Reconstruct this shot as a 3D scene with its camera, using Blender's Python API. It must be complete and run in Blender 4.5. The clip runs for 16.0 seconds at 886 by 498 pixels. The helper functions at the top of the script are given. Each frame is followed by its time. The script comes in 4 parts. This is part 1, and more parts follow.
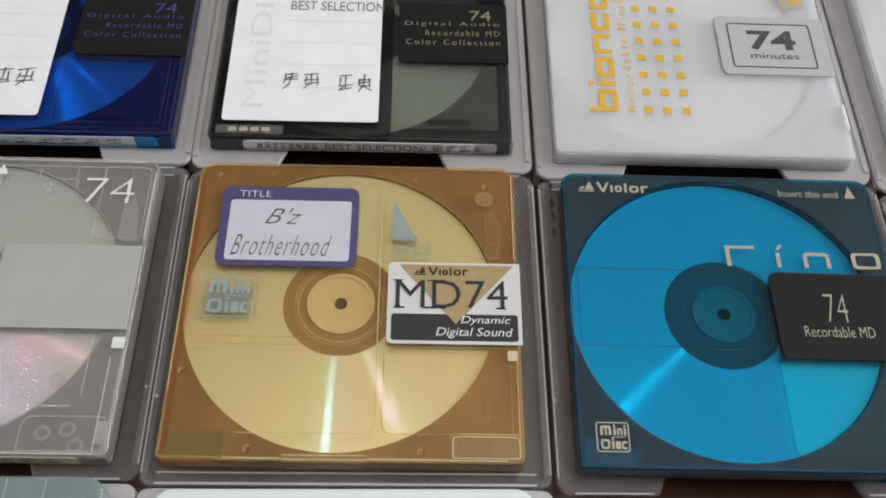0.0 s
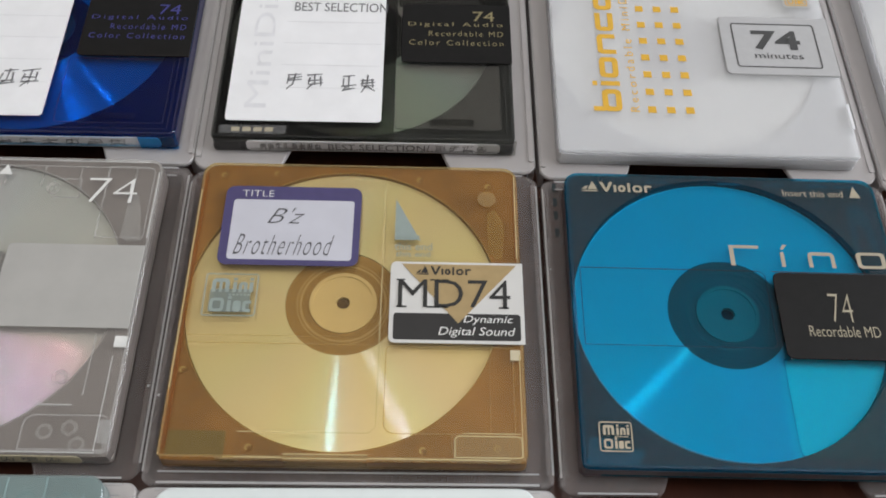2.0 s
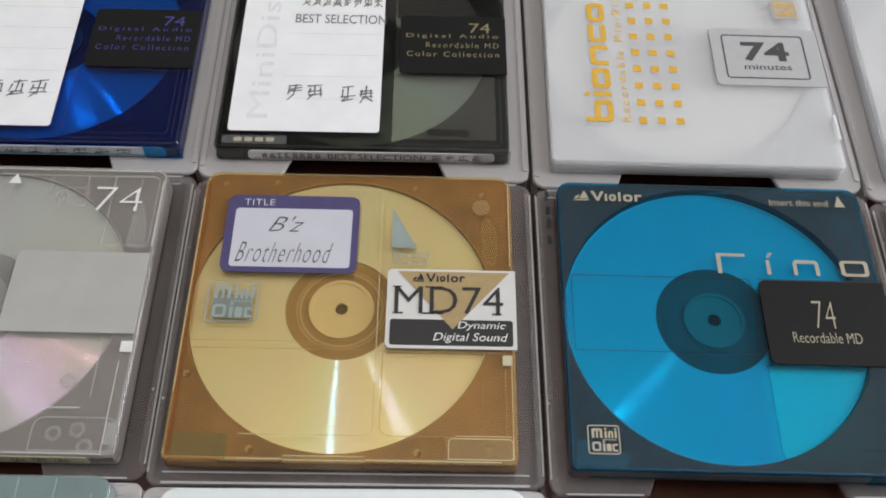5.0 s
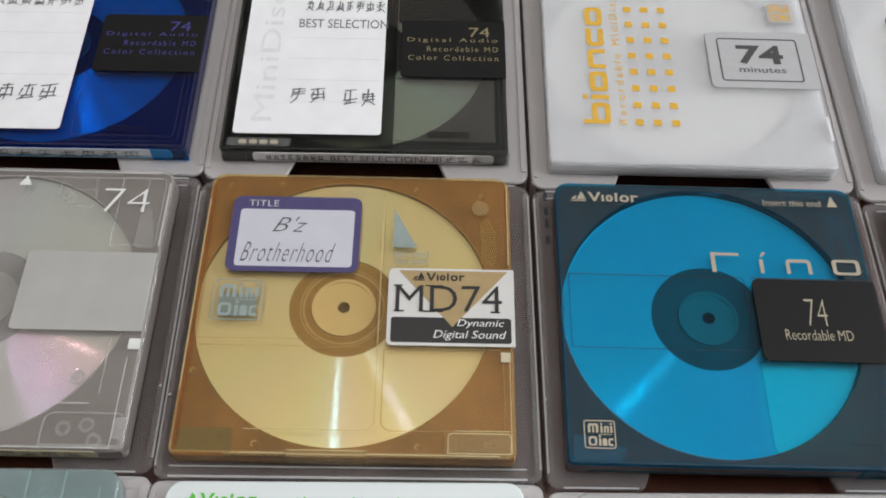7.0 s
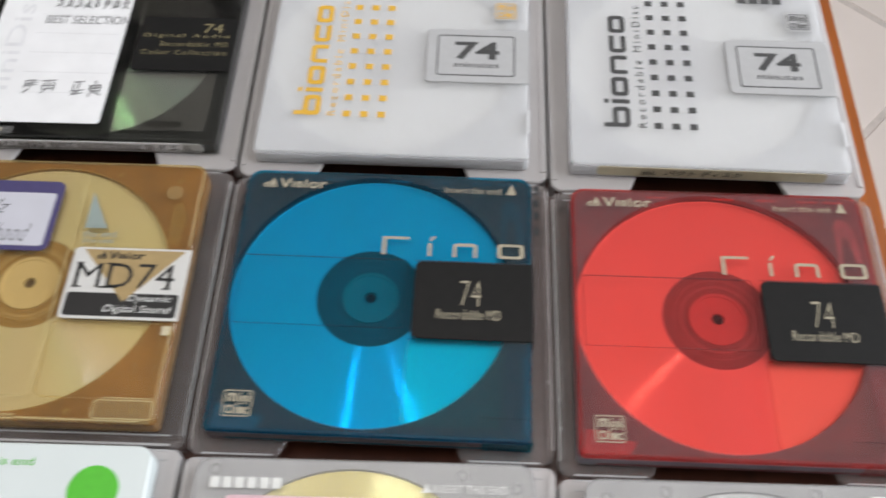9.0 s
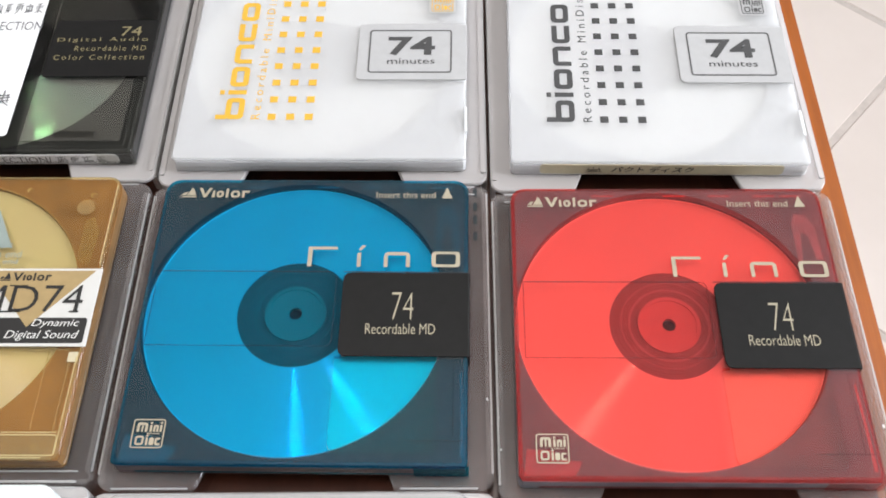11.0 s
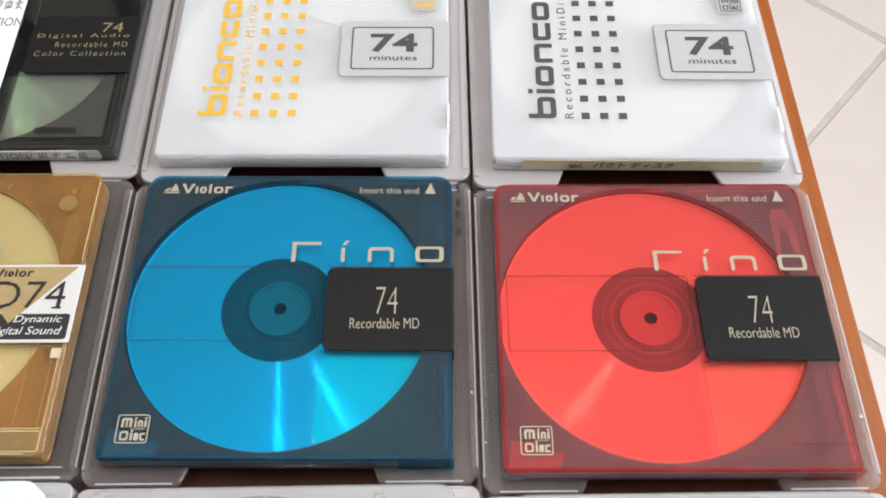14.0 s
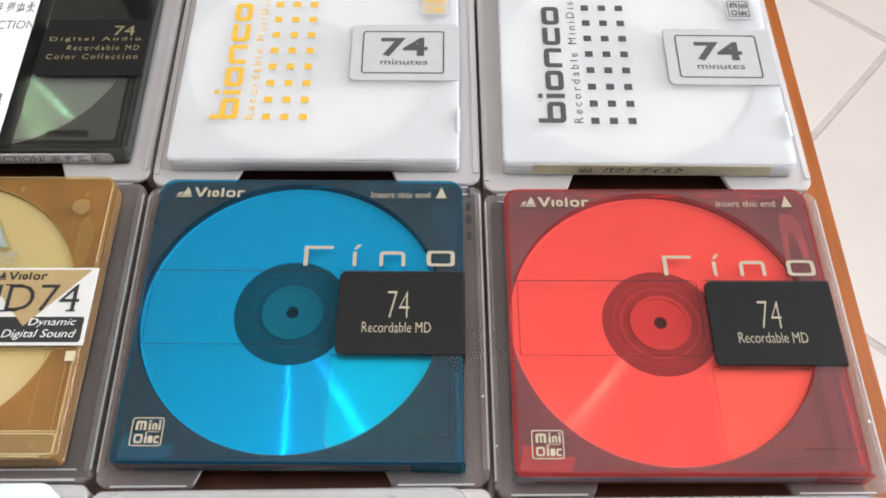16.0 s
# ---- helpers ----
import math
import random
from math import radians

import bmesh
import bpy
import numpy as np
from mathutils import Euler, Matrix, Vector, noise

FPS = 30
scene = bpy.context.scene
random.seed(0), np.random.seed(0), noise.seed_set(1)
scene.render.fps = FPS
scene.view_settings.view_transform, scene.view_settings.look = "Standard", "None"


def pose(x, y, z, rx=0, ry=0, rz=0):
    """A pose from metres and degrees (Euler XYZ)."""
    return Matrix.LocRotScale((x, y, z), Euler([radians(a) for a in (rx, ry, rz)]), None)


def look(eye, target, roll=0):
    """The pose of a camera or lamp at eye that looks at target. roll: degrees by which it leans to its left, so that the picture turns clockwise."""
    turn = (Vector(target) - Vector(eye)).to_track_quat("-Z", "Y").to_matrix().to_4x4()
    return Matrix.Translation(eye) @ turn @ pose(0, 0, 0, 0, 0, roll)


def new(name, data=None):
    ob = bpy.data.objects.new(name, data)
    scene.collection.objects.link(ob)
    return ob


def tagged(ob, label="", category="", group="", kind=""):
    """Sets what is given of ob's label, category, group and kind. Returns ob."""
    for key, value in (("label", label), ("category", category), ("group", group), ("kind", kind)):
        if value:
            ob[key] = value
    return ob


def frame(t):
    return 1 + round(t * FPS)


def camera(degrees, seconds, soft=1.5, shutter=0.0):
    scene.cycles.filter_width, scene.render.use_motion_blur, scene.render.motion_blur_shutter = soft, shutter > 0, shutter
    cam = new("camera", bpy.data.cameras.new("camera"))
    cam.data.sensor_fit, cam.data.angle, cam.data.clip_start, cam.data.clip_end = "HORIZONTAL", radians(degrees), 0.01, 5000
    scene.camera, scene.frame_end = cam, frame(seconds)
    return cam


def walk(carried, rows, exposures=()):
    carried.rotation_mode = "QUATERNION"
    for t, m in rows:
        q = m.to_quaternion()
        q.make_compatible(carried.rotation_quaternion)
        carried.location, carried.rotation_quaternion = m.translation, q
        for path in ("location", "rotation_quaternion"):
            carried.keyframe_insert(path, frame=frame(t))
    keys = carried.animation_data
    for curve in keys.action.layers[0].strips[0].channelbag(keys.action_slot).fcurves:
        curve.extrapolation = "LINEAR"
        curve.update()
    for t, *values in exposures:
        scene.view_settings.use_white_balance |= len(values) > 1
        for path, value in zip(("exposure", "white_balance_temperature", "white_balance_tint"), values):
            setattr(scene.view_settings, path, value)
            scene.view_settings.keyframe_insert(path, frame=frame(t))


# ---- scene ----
cam = camera(50.3, 16.0, soft=1.85, shutter=0.6)
PATH = [
    (0, (0.00772, -0.02631, 0.18197), (0.01402, 0.07646, 0.01051), 3.84),
    (0.5, (0.00793, -0.02669, 0.18146), (0.01363, 0.07673, 0.01037), 3.51),
    (1, (0.00806, -0.02648, 0.1819), (0.01313, 0.07661, 0.01059), 3.26),
    (1.5, (0.00829, -0.0266, 0.18088), (0.01326, 0.07692, 0.00983), 3.14),
    (2, (0.0089, -0.0275, 0.1808), (0.01347, 0.07661, 0.0101), 2.98),
    (2.5, (0.00833, -0.02829, 0.1825), (0.01266, 0.07604, 0.01193), 2.83),
    (3, (0.00912, -0.02741, 0.18578), (0.01389, 0.07575, 0.01451), 3.19),
    (3.5, (0.00958, -0.02781, 0.1861), (0.01346, 0.0756, 0.01495), 2.78),
    (4, (0.01008, -0.0278, 0.18575), (0.01407, 0.07559, 0.01459), 2.81),
    (6.5, (0.01126, -0.03062, 0.19135), (0.01375, 0.07225, 0.01986), 2.09),
    (7, (0.01184, -0.0312, 0.19141), (0.01428, 0.0723, 0.02029), 2.01),
    (7.5, (0.01363, -0.03114, 0.1914), (0.01583, 0.0717, 0.01988), 1.94),
    (8, (0.01844, -0.03498, 0.19515), (0.02043, 0.06713, 0.02319), 2.27),
    (8.3, (0.03626, -0.04017, 0.19915), (0.03421, 0.06591, 0.02), 0.75),
    (8.5, (0.05566, -0.04271, 0.19873), (0.05265, 0.06085, 0.02765), 0.11),
    (9, (0.09335, -0.04077, 0.19847), (0.0885, 0.06426, 0.02833), -0.70),
    (9.2, (0.10015, -0.03942, 0.19725), (0.09772, 0.06915, 0.02), 0.18),
    (11.5, (0.10675, -0.03127, 0.18381), (0.10294, 0.07496, 0.0144), -2.11),
    (12, (0.10567, -0.03182, 0.18276), (0.1022, 0.0746, 0.01346), -2.17),
    (12.5, (0.10556, -0.03182, 0.18471), (0.10487, 0.07391, 0.01494), -1.19),
    (13, (0.10512, -0.03257, 0.1846), (0.10577, 0.07362, 0.01512), -0.46),
    (13.5, (0.10495, -0.03294, 0.18538), (0.10607, 0.07297, 0.01572), -0.13),
    (14, (0.10538, -0.03352, 0.18603), (0.1066, 0.07256, 0.01649), 0.10),
    (14.5, (0.10501, -0.0328, 0.18764), (0.10559, 0.07257, 0.01765), -0.13),
    (15, (0.10277, -0.03318, 0.18565), (0.10432, 0.07284, 0.01607), 0.53),
    (15.5, (0.10294, -0.03364, 0.18734), (0.10473, 0.0725, 0.01783), 0.59),
    (16, (0.10282, -0.0328, 0.18809), (0.10416, 0.07267, 0.01817), 0.34),
]
EXPOSURES = [(0.0, -0.13), (7.8, -0.12), (9.2, 0.11), (11.4, 0.56), (12.2, 0.52), (13.5, 0.48), (16.0, 0.48)]
walk(cam, [(t, look(eye, target, roll)) for t, eye, target, roll in PATH], EXPOSURES)

# ---- world and light ----
world = bpy.data.worlds.new("world")
scene.world = world
world.use_nodes = True
wn = world.node_tree.nodes
sky = wn.new("ShaderNodeTexSky")
sky.sky_type, sky.sun_disc = "NISHITA", False
sky.sun_elevation, sky.sun_rotation = radians(40), radians(250)
wn["Background"].inputs["Strength"].default_value = 0.1
world.node_tree.links.new(sky.outputs[0], wn["Background"].inputs["Color"])


def area_lamp(name, m, w, h, watts, colour):
    d = bpy.data.lights.new(name, "AREA")
    d.shape, d.size, d.size_y, d.energy, d.color = "RECTANGLE", w, h, watts, colour
    ob = new(name, d)
    ob.matrix_world = m
    return ob


ROOM_X0, ROOM_X1, ROOM_Y0, ROOM_Y1, FLOOR, CEIL = -2.2, 1.5, -1.8, 2.2, -0.70, 1.72
TUBES = ((-0.17, 0.0),)
BULB = (0.11, 0.36)
for tx, ty in TUBES:
    area_lamp("ceiling_tube_light", pose(tx, ty, CEIL - 0.075), 0.022, 0.8, 6.0, (1.0, 0.97, 0.93))
area_lamp("downlight_glow", pose(*BULB, CEIL - 0.045), 0.06, 0.06, 2.6, (1.0, 0.97, 0.93))
area_lamp("window_light", pose(ROOM_X1 - 0.02, 0.3, 0.75, 0, 90, 0), 1.2, 1.3, 33.0, (0.93, 0.96, 1.0))

# ---- materials ----


def material(name):
    m = bpy.data.materials.new(name)
    m.use_nodes = True
    nt = m.node_tree
    return m, nt, nt.nodes["Principled BSDF"], nt.nodes["Material Output"]


def math_node(nt, op, a, b):
    n = nt.nodes.new("ShaderNodeMath")
    n.operation = op
    for s, v in zip(n.inputs, (a, b)):
        if isinstance(v, (int, float)):
            s.default_value = v
        else:
            nt.links.new(v, s)
    return n.outputs[0]


def noise_out(nt, scale, detail=3.0, rough=0.55, stretch=(1, 1, 1)):
    c = nt.nodes.new("ShaderNodeTexCoord")
    mp = nt.nodes.new("ShaderNodeMapping")
    mp.inputs["Scale"].default_value = stretch
    n = nt.nodes.new("ShaderNodeTexNoise")
    n.inputs["Scale"].default_value, n.inputs["Detail"].default_value, n.inputs["Roughness"].default_value = scale, detail, rough
    nt.links.new(c.outputs["Object"], mp.inputs[0])
    nt.links.new(mp.outputs[0], n.inputs["Vector"])
    return n.outputs["Fac"]


def ramp(nt, fac, stops):
    r = nt.nodes.new("ShaderNodeValToRGB")
    el = r.color_ramp.elements
    el[0].position, el[1].position = stops[0][0], stops[-1][0]
    el[0].color, el[1].color = (*stops[0][1], 1), (*stops[-1][1], 1)
    for p, c in stops[1:-1]:
        el.new(p).color = (*c, 1)
    nt.links.new(fac, r.inputs[0])
    return r.outputs[0]


def bump(nt, fac, strength, dist, target):
    b = nt.nodes.new("ShaderNodeBump")
    b.inputs["Strength"].default_value, b.inputs["Distance"].default_value = strength, dist
    nt.links.new(fac, b.inputs["Height"])
    nt.links.new(b.outputs[0], target.inputs["Normal"])


def solid(name, colour, rough=0.45, var=0.06, metal=0.0, scale=400.0, coat=0.0):
    """Opaque paint, paper or plastic with slight mottling and fine relief."""
    m, nt, p, out = material(name)
    lo = tuple(c * (1 - var) for c in colour)
    hi = tuple(min(1, c * (1 + var)) for c in colour)
    nt.links.new(ramp(nt, noise_out(nt, scale), [(0.3, lo), (0.7, hi)]), p.inputs["Base Color"])
    p.inputs["Roughness"].default_value, p.inputs["Metallic"].default_value = rough, metal
    p.inputs["Coat Weight"].default_value = coat
    bump(nt, noise_out(nt, scale * 3), 0.06, 0.00003, p)
    return m


def gloss_weight(nt, base, edge, bend=4.0):
    lw = nt.nodes.new("ShaderNodeLayerWeight")
    lw.inputs["Blend"].default_value = 0.5
    return math_node(nt, "ADD", math_node(nt, "MULTIPLY", math_node(nt, "POWER", lw.outputs["Facing"], bend), edge), base)


UNDERSIDE = {}


def plain_tint(name, tint):
    m, nt, p, out = material(name)
    tr = nt.nodes.new("ShaderNodeBsdfTransparent")
    tr.inputs[0].default_value = (*tint, 1)
    nt.links.new(tr.outputs[0], out.inputs["Surface"])
    return m


def clear(name, tint, haze=0.08, haze_colour=(0.7, 0.7, 0.7), rough=0.08, base=0.035, edge=0.6, smear=0.06):
    """Transparent tinted plastic: clear sheet, a little haze with smears, glossy face."""
    m, nt, p, out = material(name)
    tr = nt.nodes.new("ShaderNodeBsdfTransparent")
    tr.inputs[0].default_value = (*tint, 1)
    p.inputs["Base Color"].default_value = (*haze_colour, 1)
    p.inputs["Roughness"].default_value = 0.6
    h = math_node(nt, "ADD", math_node(nt, "MULTIPLY", noise_out(nt, 70.0, 5.0), smear), haze - smear / 2)
    mix = nt.nodes.new("ShaderNodeMixShader")
    nt.links.new(h, mix.inputs[0])
    nt.links.new(tr.outputs[0], mix.inputs[1])
    nt.links.new(p.outputs[0], mix.inputs[2])
    gl = nt.nodes.new("ShaderNodeBsdfGlossy")
    gl.inputs["Roughness"].default_value = rough
    bump(nt, noise_out(nt, 60.0, 2.0), 0.10, 0.0002, gl)
    top = nt.nodes.new("ShaderNodeMixShader")
    nt.links.new(gloss_weight(nt, base, edge), top.inputs[0])
    nt.links.new(mix.outputs[0], top.inputs[1])
    nt.links.new(gl.outputs[0], top.inputs[2])
    nt.links.new(top.outputs[0], out.inputs["Surface"])
    UNDERSIDE[m.name] = plain_tint(name + "_underside", tint)
    return m


RAINBOW = [(0.0, (1.0, 0.30, 0.25)), (0.2, (1.0, 0.80, 0.25)), (0.36, (0.35, 1.0, 0.45)), (0.5, (0.35, 0.95, 1.0)), (0.66, (0.35, 0.45, 1.0)), (0.82, (0.85, 0.40, 1.0)), (1.0, (1.0, 0.45, 0.5))]


def disc_surface(name, colour, sheen=(1, 1, 1), play=0.7, weight=0.2, fan=0.08, metal=0.4, phase=2.62, tilt=0.43, rough=0.06):
    """Recording layer: fine circular grooves lean the mirror in and out along the radius,
    so that each lamp is drawn out into a radial streak; a hue painted slowly round the disc by angle stands in for
    diffraction."""
    m, nt, p, out = material(name)
    lo = tuple(c * 0.93 for c in colour)
    nt.links.new(ramp(nt, noise_out(nt, 45.0), [(0.3, lo), (0.7, colour)]), p.inputs["Base Color"])
    p.inputs["Roughness"].default_value, p.inputs["Metallic"].default_value = 0.38, metal
    c = nt.nodes.new("ShaderNodeTexCoord")

    def vec(op, a, b):
        n = nt.nodes.new("ShaderNodeVectorMath")
        n.operation = op
        for q, v in zip(n.inputs, (a, b)):
            if isinstance(v, tuple):
                q.default_value = v
            elif v is not None:
                nt.links.new(v, q)
        return n

    radial = vec("NORMALIZE", vec("MULTIPLY", c.outputs["Object"], (1.0, 1.0, 0.0)).outputs[0], None).outputs[0]
    grain = nt.nodes.new("ShaderNodeTexWhiteNoise")
    nt.links.new(vec("MULTIPLY", c.outputs["Object"], (91000.0, 87000.0, 1.0)).outputs[0], grain.inputs["Vector"])
    lean = vec("SCALE", radial, None)
    nt.links.new(math_node(nt, "MULTIPLY", math_node(nt, "SUBTRACT", grain.outputs["Value"], 0.5), tilt), lean.inputs["Scale"])
    groove = vec("NORMALIZE", vec("ADD", lean.outputs[0], (0.0, 0.0, 1.0)).outputs[0], None).outputs[0]
    hues = [(q, tuple(h * (1 - play + play * v) for h, v in zip(sheen, rgb))) for q, rgb in RAINBOW]
    axes = nt.nodes.new("ShaderNodeSeparateXYZ")
    nt.links.new(c.outputs["Object"], axes.inputs[0])
    angle = math_node(nt, "ARCTAN2", axes.outputs["Y"], axes.outputs["X"])
    last = p.outputs[0]
    for share, blur, pace in ((fan, 4 * rough, 1.3), (weight, rough, 0.3)):
        hue = ramp(nt, math_node(nt, "FRACT", math_node(nt, "ADD", math_node(nt, "MULTIPLY", math_node(nt, "ADD", angle, 1.62), pace), phase), 0.0), hues)
        g = nt.nodes.new("ShaderNodeBsdfGlossy")
        g.inputs["Roughness"].default_value = blur
        nt.links.new(hue, g.inputs["Color"])
        nt.links.new(groove, g.inputs["Normal"])
        mx = nt.nodes.new("ShaderNodeMixShader")
        mx.inputs[0].default_value = share
        nt.links.new(last, mx.inputs[1])
        nt.links.new(g.outputs[0], mx.inputs[2])
        last = mx.outputs[0]
    nt.links.new(mx.outputs[0], out.inputs["Surface"])
    return m


def wood_material(name, dark, light, rough=0.3):
    m, nt, p, out = material(name)
    n = noise_out(nt, 9.0, 6.0, 0.6, (9.0, 0.8, 9.0))
    fine = noise_out(nt, 90.0, 4.0, 0.7, (8.0, 0.5, 8.0))
    mixv = math_node(nt, "ADD", math_node(nt, "MULTIPLY", n, 0.7), math_node(nt, "MULTIPLY", fine, 0.3))
    nt.links.new(ramp(nt, mixv, [(0.35, dark), (0.65, light)]), p.inputs["Base Color"])
    p.inputs["Roughness"].default_value, p.inputs["Coat Weight"].default_value = rough, 0.4
    bump(nt, fine, 0.2, 0.0003, p)
    return m


def tile_material(name):
    m, nt, p, out = material(name)
    info = nt.nodes.new("ShaderNodeObjectInfo")
    v = math_node(nt, "ADD", math_node(nt, "MULTIPLY", noise_out(nt, 5.0, 6.0, 0.6), 0.8), math_node(nt, "MULTIPLY", info.outputs["Random"], 0.2))
    nt.links.new(ramp(nt, v, [(0.25, (0.74, 0.65, 0.60)), (0.6, (0.81, 0.72, 0.67)), (0.85, (0.85, 0.77, 0.72))]), p.inputs["Base Color"])
    p.inputs["Roughness"].default_value = 0.35
    bump(nt, noise_out(nt, 40.0), 0.1, 0.001, p)
    return m


# Walls are added out of view, greyed to weaken bounced light.
M_WALL = solid("painted_plaster", (0.45, 0.43, 0.40), 0.8, 0.04, scale=6.0)
M_CEIL = solid("ceiling_paint", (0.72, 0.71, 0.69), 0.85, 0.03, scale=6.0)
M_GROUT = solid("grey_grout", (0.60, 0.53, 0.49), 0.9, 0.1, scale=60.0)
M_TILE = tile_material("glazed_floor_tile")
# Brown made darker to carry the shade between the cases.
M_WOOD = wood_material("shade_darkened_wood", (0.05, 0.016, 0.009), (0.09, 0.028, 0.015))
M_EDGE = wood_material("orange_edge_wood", (0.22, 0.055, 0.009), (0.42, 0.115, 0.016))
M_WFRAME = solid("white_frame_paint", (0.8, 0.8, 0.78), 0.4, 0.03, scale=20.0)
M_LAMP = solid("lamp_housing", (0.8, 0.8, 0.8), 0.4, 0.02, scale=20.0)
M_BLACK = solid("black_print", (0.018, 0.017, 0.017), 0.5)
M_INK = solid("pencil_ink", (0.15, 0.15, 0.16), 0.7, 0.25)
M_PEN = solid("dark_pen_ink", (0.07, 0.07, 0.08), 0.6, 0.2)
M_WHITEINK = solid("white_print", (0.8, 0.8, 0.78), 0.5)
M_GREYINK = solid("pale_grey_print", (0.45, 0.45, 0.47), 0.6)
M_FAINTINK = solid("faint_grey_print", (0.79, 0.79, 0.82), 0.6)
M_FIELD = solid("bluish_label_paper", (0.60, 0.60, 0.67), 0.6, 0.03, scale=150.0)
M_TAN = solid("champagne_print", (0.47, 0.42, 0.31), 0.4, metal=0.2)
M_PAPER = solid("white_label_paper", (0.89, 0.89, 0.91), 0.6, 0.03, scale=150.0)
M_GLOSSPAPER = solid("glossy_sticker_paper", (0.70, 0.69, 0.67), 0.3, 0.03, scale=150.0)
M_PAPERG = solid("grey_white_label_paper", (0.45, 0.44, 0.42), 0.6, 0.04, scale=150.0)
M_PURPLE = solid("purple_label_border", (0.07, 0.058, 0.165), 0.5)
M_SEAM = solid("dark_seam", (0.02, 0.03, 0.035), 0.7)
M_HOLE = solid("spindle_hole_shadow", (0.03, 0.03, 0.03), 0.8)
M_CASE = clear("clear_case_plastic", (0.955, 0.945, 0.945), 0.13, (0.76, 0.69, 0.68), 0.1, 0.035, 0.6, 0.15)
M_FROST = clear("frosted_case_plastic", (0.92, 0.92, 0.92), 0.6, (0.735, 0.70, 0.70), 0.3, 0.04, 0.5, 0.12)
M_SCUFF = clear("chipped_plastic", (0.95, 0.95, 0.95), 0.6, (0.92, 0.92, 0.93), 0.2, 0.1, 0.5, 0.4)
M_RIM = clear("case_edge_glint", (0.95, 0.95, 0.95), 0.5, (0.86, 0.85, 0.86), 0.1, 0.1, 0.7)

# ---- building blocks (millimetres in, metres out) ----
MM = 0.001


def rounded(x0, y0, x1, y1, r=0.0, n=5):
    """Corner points, counter-clockwise; r is one radius or (bl, br, tr, tl)."""
    rs = r if isinstance(r, tuple) else (r,) * 4
    pts = []
    for (cx, cy, a), q in zip(((x0, y0, 180), (x1, y0, 270), (x1, y1, 0), (x0, y1, 90)), rs):
        if q <= 0:
            pts.append((cx, cy))
            continue
        ox, oy = cx + (q if cx == x0 else -q), cy + (q if cy == y0 else -q)
        for k in range(n + 1):
            t = radians(a + 90 * k / n)
            pts.append((ox + q * math.cos(t), oy + q * math.sin(t)))
    return pts


def circle(cx, cy, r, n=40):
    return [(cx + r * math.cos(2 * math.pi * k / n), cy + r * math.sin(2 * math.pi * k / n)) for k in range(n)]


def shrunk(pts, d):
    out, n = [], len(pts)
    for k in range(n):
        a, b, c = Vector(pts[k - 1]), Vector(pts[k]), Vector(pts[(k + 1) % n])
        e, g = (b - a).normalized(), (c - b).normalized()
        nrm = Vector((-e.y - g.y, e.x + g.x))
        if nrm.length < 1e-6:
            out.append(tuple(b))
            continue
        nrm.normalize()
        co = max(0.4, nrm.dot(Vector((-e.y, e.x))))
        out.append(tuple(b + nrm * d / co))
    return out


def slab(bm, pts, z0, z1, bevel=0.0):
    """A prism over an outline, with an optional bevel round its upper and lower edges."""
    levels = [(pts, z0), (pts, z1)]
    if bevel:
        ins = shrunk(pts, bevel)
        levels = [(ins, z0), (pts, z0 + bevel), (pts, z1 - bevel), (ins, z1)]
    rings = [[bm.verts.new((x * MM, y * MM, z * MM)) for x, y in p] for p, z in levels]
    n = len(pts)
    bm.faces.new(rings[0][::-1])
    bm.faces.new(rings[-1])
    for a, b in zip(rings, rings[1:]):
        for k in range(n):
            bm.faces.new((a[k], a[(k + 1) % n], b[(k + 1) % n], b[k]))


def sheet(bm, pts, z):
    bm.faces.new([bm.verts.new((x * MM, y * MM, z * MM)) for x, y in pts])


def tube(bm, outer, inner, z0, z1):
    """A prism with a hole; outer and inner have the same number of points."""
    n = len(outer)
    v = [[bm.verts.new((x * MM, y * MM, z * MM)) for x, y in p] for p, z in ((outer, z0), (outer, z1), (inner, z1), (inner, z0))]
    for a in range(4):
        b = (a + 1) % 4
        for k in range(n):
            bm.faces.new((v[a][k], v[a][(k + 1) % n], v[b][(k + 1) % n], v[b][k]))


def box(bm, x0, y0, z0, x1, y1, z1, bevel=0.0):
    slab(bm, [(x0, y0), (x1, y0), (x1, y1), (x0, y1)], z0, z1, bevel)


def part(name, bm, mat, parent=None, label="", smooth=False):
    me = bpy.data.meshes.new(name)
    bmesh.ops.recalc_face_normals(bm, faces=bm.faces)
    bm.to_mesh(me)
    bm.free()
    if smooth:
        me.shade_smooth()
    me.materials.append(mat)
    if mat.name in UNDERSIDE:
        # the polished underside of a clear sheet carries no haze
        me.materials.append(UNDERSIDE[mat.name])
        for f in me.polygons:
            f.material_index = int(f.normal.z < -0.9)
    ob = new(name, me)
    ob.parent = parent
    return tagged(ob, label)


def made(name, mat, parent, build, label=""):
    bm = bmesh.new()
    build(bm)
    return part(name, bm, mat, parent, label)


def plate(name, pts, z0, z1, mat, parent, label="", bevel=0.0):
    return made(name, mat, parent, lambda bm: slab(bm, pts, z0, z1, bevel), label)


